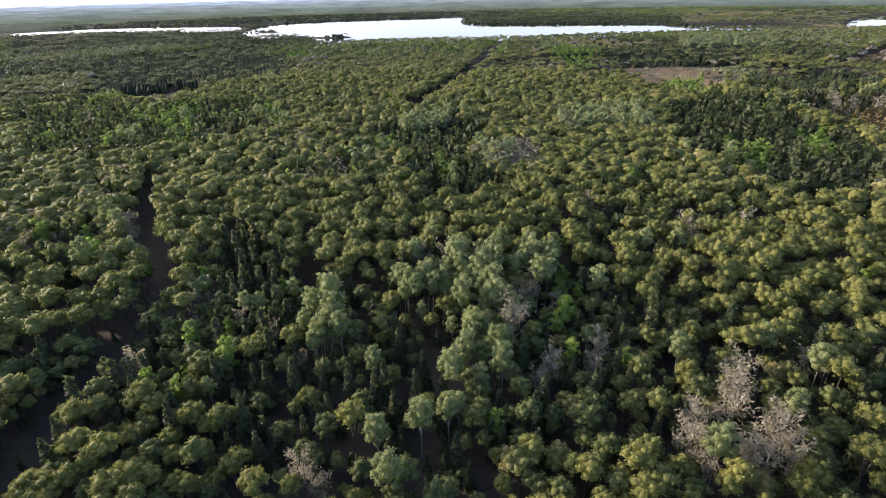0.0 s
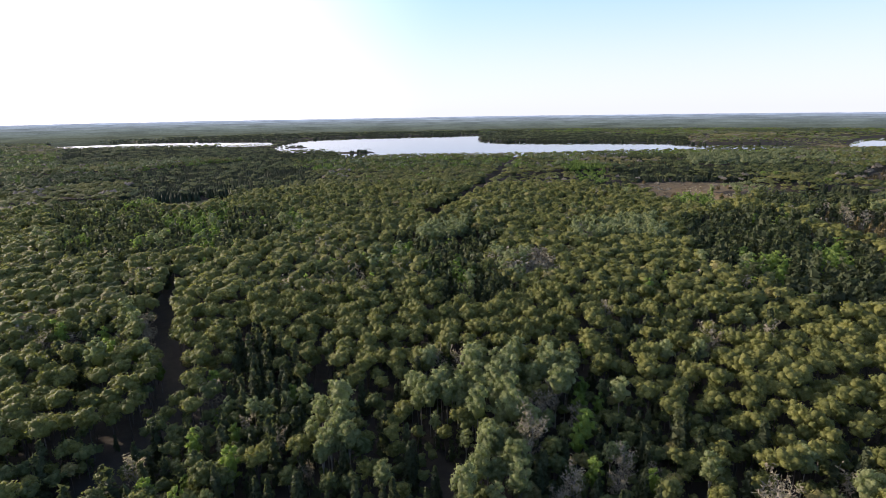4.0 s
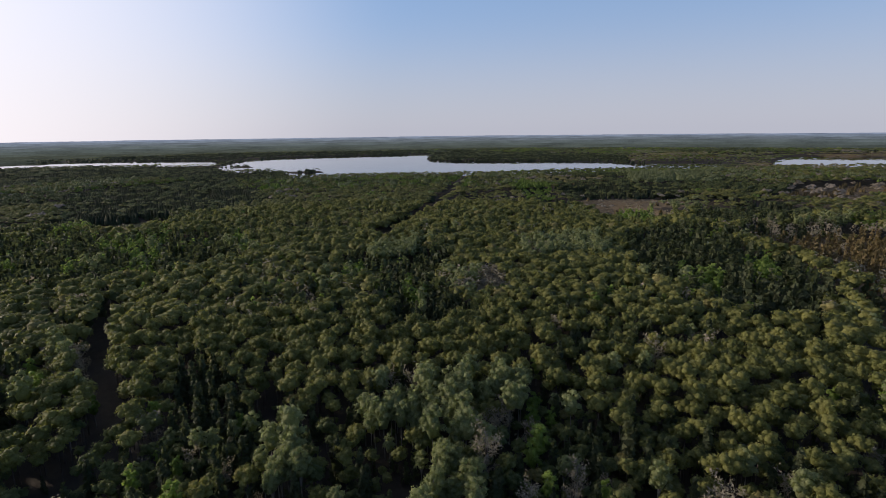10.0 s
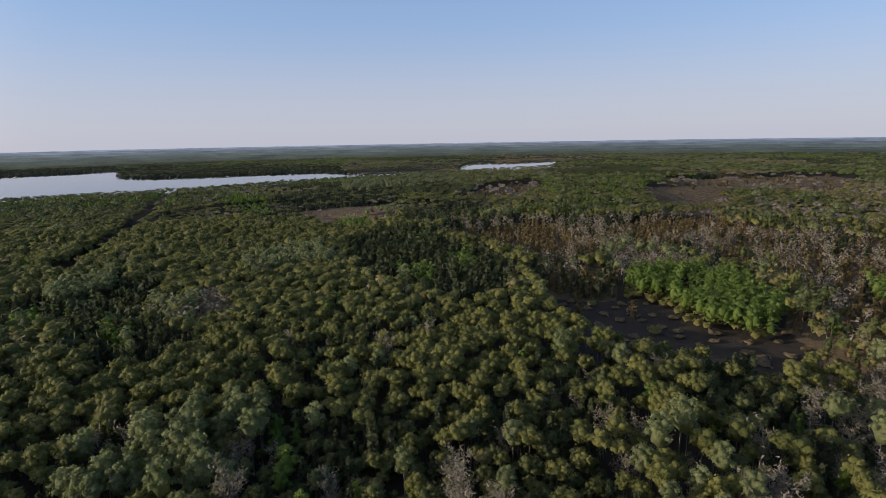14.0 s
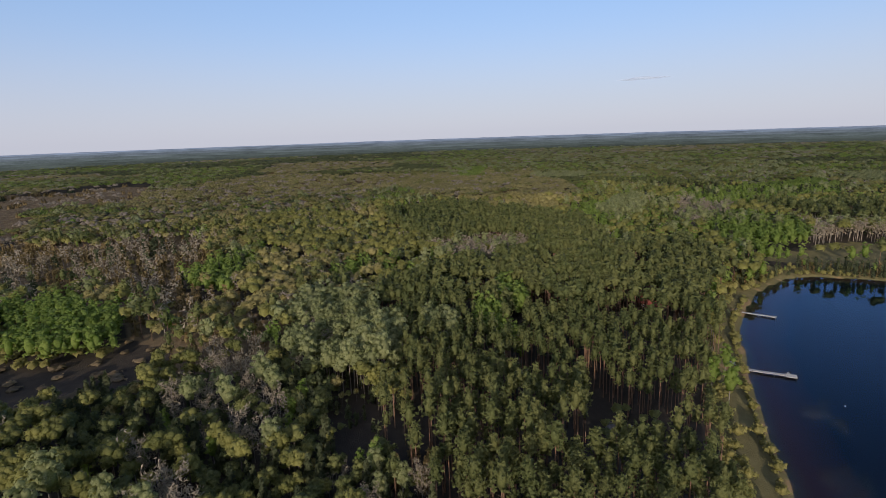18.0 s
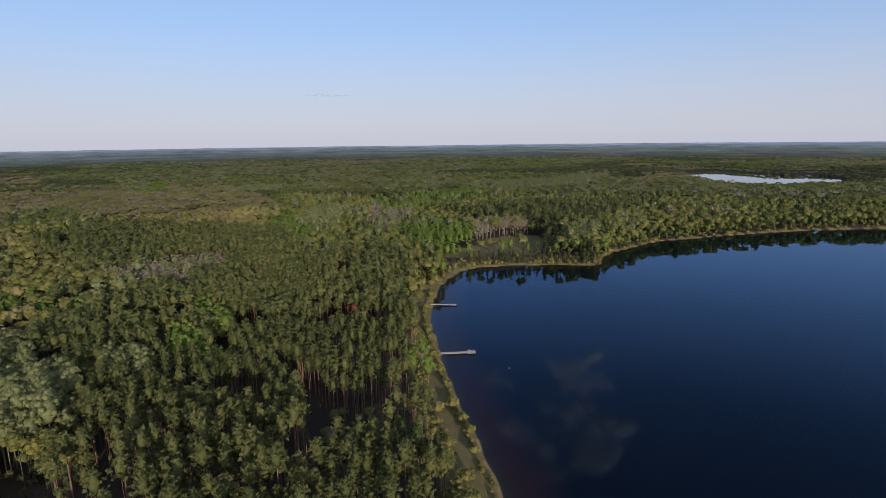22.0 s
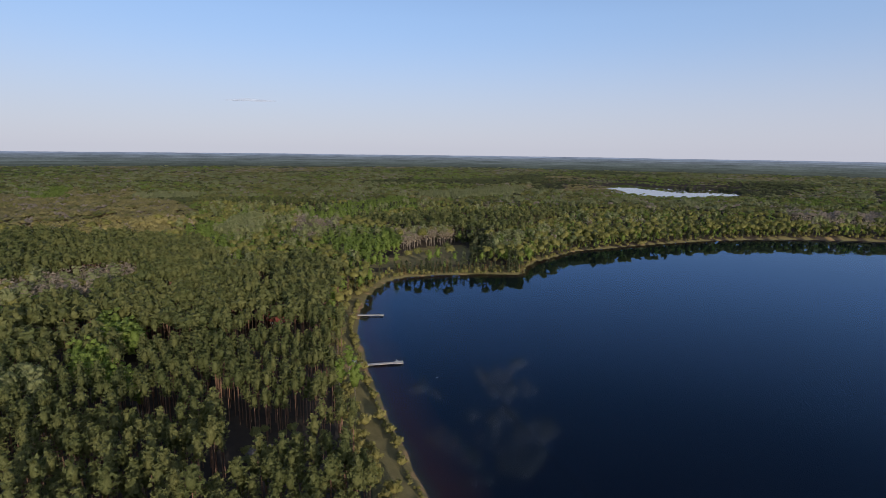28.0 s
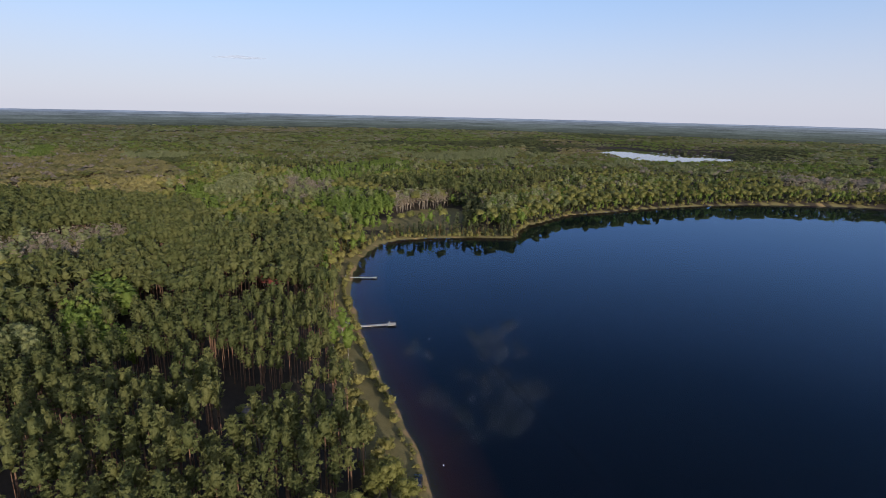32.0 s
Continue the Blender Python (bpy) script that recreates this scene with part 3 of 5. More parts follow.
def split(v, f):
    """One step of subdivision on the sphere."""
    v, seen, out = list(map(tuple, v)), {}, []

    def mid(a, b):
        key = (min(a, b), max(a, b))
        if key not in seen:
            m = np.array(v[a]) + np.array(v[b])
            v.append(tuple(m / np.linalg.norm(m)))
            seen[key] = len(v) - 1
        return seen[key]
    for a, b, c in f:
        x, y, z = mid(a, b), mid(b, c), mid(c, a)
        out += [(a, x, z), (x, b, y), (z, y, c), (x, y, z)]
    return np.array(v), np.array(out)


SPH_V, SPH_F = split(ICO_V, ICO_F)


def merge(parts):
    """Joins (verts, triangles) pairs."""
    vs, fs, n = [], [], 0
    for v, f in parts:
        if len(v):
            vs.append(v)
            fs.append(np.asarray(f) + n)
            n += len(v)
    if not vs:
        return np.zeros((0, 3)), np.zeros((0, 3), int)
    return np.concatenate(vs), np.concatenate(fs)


def blob(rng, c, r, rough=0.18, fine=False):
    v, f = (SPH_V, SPH_F) if fine else (ICO_V, ICO_F)
    v = v * (1 + rough * rng.uniform(-1, 1, (len(v), 1)))
    return v * np.asarray(r) + np.asarray(c), f


def leaves(rng, p, n, size, tilt=0.7, long=1.0, corners=4):
    """Leaf clumps: crumpled four-cornered pieces at points p, facing about n."""
    m = len(p)
    n = n + tilt * rng.normal(size=(m, 3))
    n /= np.linalg.norm(n, axis=1)[:, None] + 1e-9
    u = np.cross(n, rng.normal(size=(m, 3)))
    u /= np.linalg.norm(u, axis=1)[:, None] + 1e-9
    w = np.cross(n, u)
    s = size * rng.uniform(0.6, 1.3, (m, 1))
    v = np.zeros((m, 4, 3))
    for k, (a, b) in enumerate(((-0.6, -0.5), (0.5, -0.35), (0.6, 0.5), (-0.35, 0.6))):
        ja, jb = rng.uniform(-0.2, 0.2, (2, m, 1))
        v[:, k] = p + s * ((a + ja) * long * u + (b + jb) * w) + n * s * rng.uniform(-0.18, 0.18, (m, 1))
    if corners == 3:
        v[:, 1] = (v[:, 1] + v[:, 2]) / 2 + 0.2 * s * u * long
        v = v[:, (0, 1, 3)]
        return v.reshape(-1, 3), np.arange(m * 3).reshape(-1, 3)
    q = np.arange(m)[:, None] * 4
    f = np.concatenate([q + (0, 1, 2), q + (0, 2, 3)])
    return v.reshape(-1, 3), f


def stick(a, b, ra, rb, sides=5):
    """A tapered stem between two points."""
    a, b = np.asarray(a, float), np.asarray(b, float)
    d = b - a
    u = np.cross(d, (0.3, 0.9, 0.1))
    u /= np.linalg.norm(u)
    w = np.cross(d, u)
    w /= np.linalg.norm(w)
    t = np.arange(sides) * 2 * math.pi / sides
    ring = np.cos(t)[:, None] * u + np.sin(t)[:, None] * w
    v = np.concatenate([a + ra * ring, b + rb * ring])
    i = np.arange(sides)
    j = (i + 1) % sides
    return v, np.concatenate([np.stack([i, j, j + sides], 1), np.stack([i, j + sides, i + sides], 1)])


def sphere_points(rng, m):
    p = rng.normal(size=(m, 3))
    return p / np.linalg.norm(p, axis=1)[:, None]


def dome_points(rng, m, low):
    """Points spread evenly over a sphere, above a lowest height."""
    i = np.arange(m) + 0.5
    z = 1 - (1 - low) * i / m
    a = 2.39996 * i + rng.uniform(-0.35, 0.35, m) + rng.uniform(0, 6)
    q = np.sqrt(1 - z * z)
    return np.stack([q * np.cos(a), q * np.sin(a), z], 1)


def broadleaf(seed, level, h, rad, base, lobes, card, dens, flat=0.75):
    """A domed crown of many small leafy heads over a forked trunk. Level 0 is the nearest, 3 the farthest."""
    rng = np.random.RandomState(seed)
    half = (h - base) / 2 if flat > 0.9 else min((h - base) / 2, rad * 0.95)
    axes = np.array((rad * rng.uniform(0.9, 1.1), rad * rng.uniform(0.9, 1.1), half))
    mid = np.array((0, 0, h - half))
    top_half = ICO_F[ICO_V[ICO_F].mean(1)[:, 2] > -0.35]
    if level == 3:
        k, tents = np.arange(4) * math.pi / 2, []
        for i in range(4):
            a, r = 1.57 * i + rng.uniform(-0.4, 0.4), rad * rng.uniform(0.55, 0.8)
            c = np.array((math.cos(a), math.sin(a), 0)) * rad * rng.uniform(0.45, 0.75)
            z = h * rng.uniform(0.90, 1.03)
            ring = np.stack([r * np.cos(k + a), r * np.sin(k + a), z - half * rng.uniform(0.40, 0.90, 4)], 1)
            tip = (rng.uniform(-0.3, 0.3) * r, rng.uniform(-0.3, 0.3) * r, z)
            tents.append((np.concatenate([ring, [tip]]) + c, np.array([(j, (j + 1) % 4, 4) for j in range(4)])))
        return merge(tents), merge([])
    count, low, fat = ((lobes + 4, -0.4, 0.40), (lobes - 1, -0.2, 0.46), (3, 0.25, 0.52))[level]
    if flat > 0.9:
        count, fat = count + 4, fat * 0.76
    tall = level == 2 and flat > 0.9
    heads = dome_points(rng, 7 if tall else count, -0.75 if tall else low)
    parts, wood, cs = [], [], []
    if level == 2:
        parts.append((ICO_V * (1 + 0.15 * rng.uniform(-1, 1, (12, 1))) * axes * (0.58 if tall else 0.84) + mid, ICO_F if tall else top_half))
    else:
        parts.append((ICO_V * axes * 0.66 + mid, ICO_F))
    for p in heads:
        r = rad * fat * rng.uniform(0.78, 1.22)
        c = p * (axes - r * 0.75) * rng.uniform(0.88, 1.08) + mid
        v = ICO_V * (1 + 0.16 * rng.uniform(-1, 1, (12, 1))) * np.array((r, r, r * 0.9)) * (0.80, 0.82, 0.92)[level] + c
        parts.append((v, (ICO_F, top_half, ICO_F[ICO_V[ICO_F].mean(1)[:, 2] > 0.05])[level]))
        cs.append((c, r))
    per = int(dens * (1.0, 0.50, 0.19)[level] * (rad / 3.0) ** 2 * (8.0 / len(heads)) ** 0.4)
    size = (0.72, 0.95, 1.5)[level] * card
    for c, r in cs:
        p = sphere_points(rng, per * 2)
        out = (c - mid) / axes
        p = p[(p @ out > -0.35) & (p[:, 2] > -0.6)][:per]
        parts.append(leaves(rng, p * (r, r, r * 0.9) * rng.uniform(0.84, 1.18, (len(p), 1)) + c, p + (0, 0, 0.35), size, 0.6, 1.0, 3))
    if level == 2:
        return merge(parts), merge([])
    top = base + (h - base) * 0.45
    wood.append(stick((0, 0, -0.6), (0.1, 0, top), 0.012 * h, 0.09, 6 if level == 0 else 3))
    if level == 0:
        for c, r in cs[1:6]:
            wood.append(stick((0.05, 0, base * 0.9), c * (0.9, 0.9, 1), 0.11, 0.03, 4))
    return merge(parts), merge(wood)


def pine(seed, level, h=14.5, rad=1.35, base=0.70):
    """A plantation pine: long bare stem, a rounded crown of whorled needle tufts."""
    rng = np.random.RandomState(seed)
    b = h * base
    if level == 3:
        return broadleaf(seed, 3, h * 0.85, rad * 1.6, h * 0.5, 5, 0.5, 30, 1.0)
    whorls, k, m, size = ((6, 6, 8, 0.34), (5, 5, 5, 0.42), (4, 6, 1, 1.0))[level]
    rad *= 1.42 if level == 2 else 1.0
    ps, ns = [], []
    for i in range(whorls):
        t = min(1.0, max(0.0, (i + rng.uniform(-0.2, 0.2)) / (whorls - 1)))
        z = b + (h - b) * 0.94 * t
        r = rad * math.sin(math.pi * (0.32 + 0.60 * t))
        for j in range(k):
            a = 2 * math.pi * (j + 0.5 * (i % 2)) / k + rng.uniform(-0.4, 0.4)
            q = r * rng.uniform(0.72, 1.18)
            c = np.array((q * math.cos(a), q * math.sin(a), z + 0.35 * q + rng.uniform(-0.2, 0.2)))
            ps.append(c + rng.normal(size=(m, 3)) * (0.13, 0.13, 0.07) * (1 if m > 1 else 0))
            ns.append(np.repeat(np.array((math.cos(a) * 0.75, math.sin(a) * 0.75, 0.85))[None], m, 0))
    ps.append(np.array([(0, 0, h)] * 3) + rng.normal(size=(3, 3)) * 0.2)
    ns.append(np.array([(0, 0, 1.0)] * 3))
    needles = leaves(rng, np.concatenate(ps), np.concatenate(ns), size, 0.7, 1.25, 3)
    core = blob(rng, (0, 0, b + (h - b) * 0.46), (rad * 0.62, rad * 0.62, (h - b) * 0.46))
    wood = [stick((0, 0, -0.6), (0, 0, b * 1.35), 0.17, 0.08, 6 if level == 0 else 3)]
    if level == 0:
        for i in range(4):
            a = 1.7 * i + rng.uniform(0, 1)
            z = b * (0.55 + 0.12 * i)
            wood.append(stick((0, 0, z), (0.9 * math.cos(a), 0.9 * math.sin(a), z + 0.05), 0.035, 0.012, 3))
    return merge([needles, core]), merge(wood)


def cone_group(rng, h, rad, b, fat):
    """A knot of conifers far off: cones that run into one another."""
    k = np.arange(5) * 2 * math.pi / 5
    group = []
    for i in range(4):
        a, top = 1.6 * i + rng.uniform(-0.4, 0.4), h * rng.uniform(0.80, 1.05)
        c = np.array((math.cos(a), math.sin(a), 0)) * rad * rng.uniform(0.5, 1.0)
        r = rad * rng.uniform(0.62, 0.85) * fat
        v = np.concatenate([np.stack([r * np.cos(k), r * np.sin(k), np.full(5, b)], 1), [(0, 0, top)]]) + c
        group.append((v, np.array([(j, (j + 1) % 5, 5) for j in range(5)])))
    return merge(group), merge([])


def spruce(seed, level, h=12.0, rad=1.9, base=0.12, card=0.75):
    """A narrow conifer of drooping boughs."""
    rng = np.random.RandomState(seed)
    b = h * base
    if level == 2:
        m = 30
        t = rng.uniform(0, 1, m) ** 1.2
        a = rng.uniform(0, 2 * math.pi, m)
        r = rad * (1 - t) ** 0.85 * rng.uniform(0.5, 1.1, m)
        p = np.stack([r * np.cos(a), r * np.sin(a), b + (h - b) * t], 1)
        q = np.stack([np.cos(a), np.sin(a), np.full(m, 0.6)], 1)
        k = np.arange(4) * math.pi / 2
        cone = np.concatenate([np.stack([rad * 0.45 * np.cos(k), rad * 0.45 * np.sin(k), np.full(4, b)], 1), [(0, 0, h * 0.98)]])
        return merge([leaves(rng, p, q, card * 2.0, 0.5, 1.2, 3), (cone, np.array([(i, (i + 1) % 4, 4) for i in range(4)]))]), merge([])
    if level >= 3:
        return cone_group(rng, h * 0.85, rad * 1.1, b * 0.5, 1.1)
    m = 360 if level == 0 else 120
    t = rng.uniform(0, 1, m) ** 1.25
    a = rng.uniform(0, 2 * math.pi, m)
    r = rad * (1 - t) ** 0.85 * rng.uniform(0.72, 1.1, m) + 0.08
    p = np.stack([r * np.cos(a), r * np.sin(a), b + (h - b) * t], 1)
    n = np.stack([np.cos(a), np.sin(a), np.full(m, 0.7)], 1)
    parts = [leaves(rng, p, n, card * (0.85 if level == 0 else 1.4), 0.5, 1.0, 3)]
    k = np.arange(6) * math.pi / 3
    cone = np.concatenate([np.stack([rad * 0.45 * np.cos(k), rad * 0.45 * np.sin(k), np.full(6, b)], 1), [(0, 0, h * 0.97)]])
    parts.append((cone, np.array([(i, (i + 1) % 6, 6) for i in range(6)])))
    return merge(parts), merge([stick((0, 0, -0.6), (0, 0, h * 0.5), 0.14, 0.06, 5 if level == 0 else 3)])


def birch(seed, level, h=13.0, rad=2.7):
    """A tree just coming into leaf: forked pale limbs and a haze of twigs."""
    rng = np.random.RandomState(seed)
    b = h * 0.36
    half = (h - b) / 2
    if level >= 3:
        return broadleaf(seed, level, h * 0.9, rad, b, 5, 0.5, 30, 1.0)
    if level == 2:
        p = sphere_points(rng, 44) * rng.uniform(0.45, 1.0, (44, 1))
        return leaves(rng, p * (rad, rad, half) + (0, 0, h - half), p + (0, 0, 0.5), 0.66, 0.8, 1.5, 3), merge([stick((0, 0, -0.6), (0.2, 0, h * 0.75), 0.14, 0.05, 3)])
    wood = [stick((0, 0, -0.6), (rng.uniform(-0.5, 0.5), 0.2, h * 0.85), 0.15, 0.03, 6 if level == 0 else 3)]
    tips = []
    for i in range(11 if level == 0 else 7):
        a, z = 2.4 * i + rng.uniform(-0.3, 0.3), b * 0.75 + h * 0.48 * i / (11 if level == 0 else 7)
        d = rad * rng.uniform(0.55, 0.95)
        tip = np.array((d * math.cos(a), d * math.sin(a), min(h * 0.97, z + h * rng.uniform(0.16, 0.28))))
        wood.append(stick((0, 0, z), tip, 0.06, 0.015, 3))
        tips.append((np.array((0, 0, z)), tip))
    m = 64 if level == 0 else 36
    ps = []
    for a, c in tips:
        t = rng.uniform(0.35, 1.1, (m, 1))
        ps.append(a + (c - a) * t + rng.normal(size=(m, 3)) * 0.42)
    q = np.concatenate(ps)
    n = rng.normal(size=(len(q), 3))
    return leaves(rng, q, n, 0.20 if level == 0 else 0.27, 0.4, 2.3, 3), merge(wood)


SPECIES = {
    "oak": lambda s, l: broadleaf(s, l, 12.0, 2.55, 4.5, 8, 0.42, 58),
    "bud_oak": lambda s, l: broadleaf(s + 3, l, 11.5, 2.8, 4.0, 8, 0.46, 50),
    "maple": lambda s, l: broadleaf(s, l, 10.0, 2.4, 3.0, 7, 0.42, 52),
    "aspen": lambda s, l: broadleaf(s, l, 12.0, 2.1, 2.4, 8, 0.42, 56, 1.0),
    "poplar": lambda s, l: broadleaf(s, l, 14.5, 2.4, 6.0, 9, 0.36, 84, 0.95),
    "birch": birch,
    "pine": pine,
    "spruce": spruce,
    "shrub": lambda s, l: broadleaf(s, l, 3.6, 1.9, 0.1, 5, 0.45, 60),
    "heath": lambda s, l: broadleaf(s, l, 1.5, 1.5, 0.05, 4, 0.40, 50),
    "larch": lambda s, l: spruce(s, l, 8.0, 1.6, 0.1, 0.55),
}
WORDS = {
    "oak": ("oak_tree", "rounded oak in fresh yellow-green spring leaf", "oak"),
    "bud_oak": ("budding_oak", "rounded oak with brownish leaves still unfolding", "oak"),
    "maple": ("maple_tree", "low dark-green broadleaf tree in the forest", "maple"),
    "aspen": ("aspen_tree", "slender aspen in bright green new leaf", "aspen"),
    "poplar": ("poplar_tree", "tall poplar with pale grey-green leaves and light bark", "poplar"),
    "birch": ("budding_tree", "thin pale tree with bare budding twigs", "tree"),
    "pine": ("pine_tree", "tall straight red pine with a long bare trunk", "pine"),
    "spruce": ("spruce_tree", "narrow dark-green spruce among the broadleaf trees", "spruce"),
    "shrub": ("willow_bush", "rounded olive-green willow bush near the water", "bush"),
    "heath": ("heath_shrub", "low brown shrub on open boggy ground", "shrub"),
    "larch": ("larch_tree", "small brownish larch on boggy ground", "larch"),
}
# share of each kind of tree in each kind of woodland
MIXES = {
    "young": dict(oak=30, bud_oak=6, maple=36, spruce=24, birch=1, aspen=2, poplar=1),
    "oak": dict(oak=76, bud_oak=4, maple=10, aspen=2, poplar=1, birch=3, spruce=5),
    "dark_mix": dict(maple=22, spruce=46, oak=20, birch=4, poplar=8),
    "spruce": dict(spruce=88, maple=9, aspen=3),
    "aspen": dict(aspen=80, spruce=12, poplar=8),
    "aspen_one": dict(aspen=100), "copse": dict(aspen=60, shrub=40),
    "pale": dict(poplar=84, maple=8, birch=8),
    "bare": dict(birch=72, poplar=14, oak=14), "bare_pale": dict(birch=74, poplar=16, maple=10),
    "fen": dict(larch=32, heath=46, birch=12, shrub=6, spruce=4),
    "far_bog": dict(heath=90, larch=5, birch=5),
    "bog": dict(heath=72, larch=13, birch=9, shrub=4, oak=2), "islet": dict(spruce=60, pine=40),
    "marsh": dict(heath=88, shrub=8, larch=4), "fringe": dict(shrub=60, oak=16, aspen=12, pine=12), "bank": dict(shrub=100),
    "larch": dict(larch=62, spruce=31, birch=7),
    "brown_hill": dict(bud_oak=68, birch=10, larch=10, oak=12),
    "green_mix": dict(aspen=46, poplar=6, oak=24, pine=24),
    "green_wood": dict(oak=42, aspen=38, pine=5, poplar=11, birch=4),
    "pine": dict(pine=100), "pine_thin": dict(pine=80, larch=20), "bud_wood": dict(bud_oak=44, larch=18, birch=12, oak=18, pine=8),
    "bare_mix": dict(oak=40, birch=38, poplar=12, maple=10), "pine_mix": dict(pine=72, aspen=6, poplar=10, spruce=12),
    "shore_wood": dict(oak=50, spruce=12, aspen=18, maple=20),
    "mixed": dict(bud_oak=24, birch=16, larch=16, oak=16, pine=13, poplar=3, maple=8, aspen=4),
    "dark_far": dict(spruce=65, maple=35), "pine_far": dict(pine=74, spruce=26),
    "far_oak": dict(oak=48, aspen=14, pine=12, birch=12, poplar=14), "far_brown": dict(bud_oak=46, birch=12, larch=12, oak=8, heath=22),
}
THICK = {"oak": 4.05, "young": 3.15, "marsh": 9.5, "fringe": 3.4, "bank": 1.4, "islet": 6.2, "pine": 2.95, "pine_thin": 4.4, "pine_mix": 3.2, "aspen_one": 3.6, "bud_wood": 4.4, "bare_mix": 4.0, "bog": 4.2, "fen": 4.4, "bare": 3.3, "larch": 4.6, "spruce": 4.6, "dark_mix": 4.6, "aspen": 4.6, "copse": 3.2, "pale": 3.5}
OPEN = ("grass", "clearing", "lane", "trail", "water", "strand", "sand_flat")


def in_view(x, y):
    """The part of the plan that the flight looks at."""
    az = np.degrees(np.arctan2(-x, y))
    return (az < 46) | (az > 176) | (az < 85) & (np.hypot(x, y) < 260)


def scatter():
    """Places of all trees: x, y, kind of tree, level of detail, size, turn."""
    rng = np.random.RandomState(5)
    out = []
    spacings = sorted(set(THICK.values()) | {5.0})
    for lo, hi, gaps in ((0, 480, spacings), (480, 1000, (6.5,)), (1000, 1450, (9.5,)), (1450, 1950, (14.0,))):
        for gap in gaps:
            n = int(hi / gap) + 1
            gx, gy = np.meshgrid(np.arange(-n, n + 1) * gap, np.arange(-n, n + 1) * gap)
            gx, gy = gx.ravel().astype(float), gy.ravel().astype(float)
            gx += rng.uniform(-0.46, 0.46, len(gx)) * gap
            gy += rng.uniform(-0.46, 0.46, len(gy)) * gap
            r = np.hypot(gx, gy)
            seen = in_view(gx, gy)
            ok = (r >= lo) & (r < hi) & (seen | (r < 200) | (rng.uniform(size=len(r)) < 0.12))
            gx, gy, r, seen = gx[ok], gy[ok], r[ok], seen[ok]
            k = kind_of(gx, gy)
            if lo == 0:
                want = np.array([THICK.get(q, 5.0) for q in k])
                ok = (want == gap) & ~np.isin(k, OPEN)
            else:
                ok = ~np.isin(k, OPEN)
            gx, gy, r, k, seen = gx[ok], gy[ok], r[ok], k[ok], seen[ok]
            sp = np.empty(len(k), "<U8")
            pick = 0.65 * rng.uniform(size=len(k)) + 0.35 * np.clip((value_noise(gx, gy, 26, 31) - 0.5) * 1.7 + 0.5, 0, 1)
            pick = np.argsort(np.argsort(pick)) / max(1, len(pick))
            for q in set(k):
                mix = MIXES["far_bog" if lo and q in ("bog", "fen") else q]
                edge = np.cumsum(list(mix.values())) / sum(mix.values())
                m = k == q
                rank = np.argsort(np.argsort(pick[m])) / m.sum()
                sp[m] = np.array(list(mix))[np.minimum(np.searchsorted(edge, rank, "right"), len(mix) - 1)]
            gaps_in = value_noise(gx, gy, 11, 47) < 0.22
            ok = ~(gaps_in & np.isin(k, ("pine", "pine_mix"))) & ~((value_noise(gx, gy, 14, 48) < 0.13) & (k == "oak") & (lo == 0))
            gx, gy, r, k, seen, sp = gx[ok], gy[ok], r[ok], k[ok], seen[ok], sp[ok]
            level = np.where(r < 98, 0, np.where(r < 195, 1, np.where(r < 480, 2, 3)))
            level = np.where(~seen & (level < 2), 2, level)
            level = np.where((level == 3) & (r < 660) & (np.degrees(np.arctan2(-gx, gy)) < -112), 2, level)
            level = np.where((r < 42) & (level == 0), 1, level)
            size = rng.uniform(0.80, 1.16, len(k)) * {6.5: 0.94, 9.5: 0.88, 14.0: 0.85}.get(gap, 1.0)
            size = np.where(k == "young", size * rng.uniform(0.60, 0.98, len(k)), size)
            size = np.where(np.isin(k, ("dark_mix",)), size * 0.85, size)
            size = np.where(k == "bank", size * np.where(rng.uniform(size=len(k)) < 0.12, 0.9, 0.36), size)
            size = np.where(k == "aspen_one", size * 1.15, size)
            if lo:
                for w in FAR_WATER:
                    size = np.where(off_line(w, gx, gy, True) < 130, size * 0.7, size)
            wide = np.full(len(k), {6.5: 1.42, 9.5: 2.05, 14.0: 3.0}.get(gap, 1.0))
            wide = np.where((level == 2) & (r > 195), np.maximum(1.16, 0.85 * wide), wide)
            out.append((gx, gy, sp, level, size, wide, rng.uniform(0, 360, len(k))))
    # the wooded edge of the far shore, close and full down to the water, low on the spit
    gx, gy = np.meshgrid(np.arange(-40, 700, 2.5), np.arange(-760, -60, 2.5))
    gx, gy = gx.ravel() + rng.uniform(-1.2, 1.2, gx.size), gy.ravel() + rng.uniform(-1.2, 1.2, gy.size)
    s, r = lake_side(gx, gy), np.hypot(gx, gy)
    spit = (gy > -275) & (gx > 175)
    ok = (s > 0.7) & (s < np.where(spit, 14, 24)) & (off_line(STRAND, gx, gy) > 20) & in_view(gx, gy) & (r > 200)
    ok &= rng.uniform(size=len(r)) < np.where(spit, np.where(value_noise(gx, gy, 9, 61) > 0.36, 0.95, 0.35), 0.55)
    gx, gy, s, spit = gx[ok], gy[ok], s[ok], spit[ok]
    sp = rng.choice(["oak", "aspen", "shrub", "maple", "spruce"], len(gx), p=(0.18, 0.26, 0.26, 0.12, 0.18)).astype("<U8")
    sp = np.where(spit, rng.choice(["spruce", "aspen", "shrub", "larch"], len(gx), p=(0.44, 0.04, 0.22, 0.30)), sp).astype("<U8")
    sp = np.where((s < 2.4) & (rng.uniform(size=len(s)) < 0.7), "shrub", sp).astype("<U8")
    size = rng.uniform(0.55, 1.05, len(gx)) * np.where(sp == "shrub", 0.9, np.where(spit, 0.62, np.clip(0.45 + s / 16, 0.5, 0.95)))
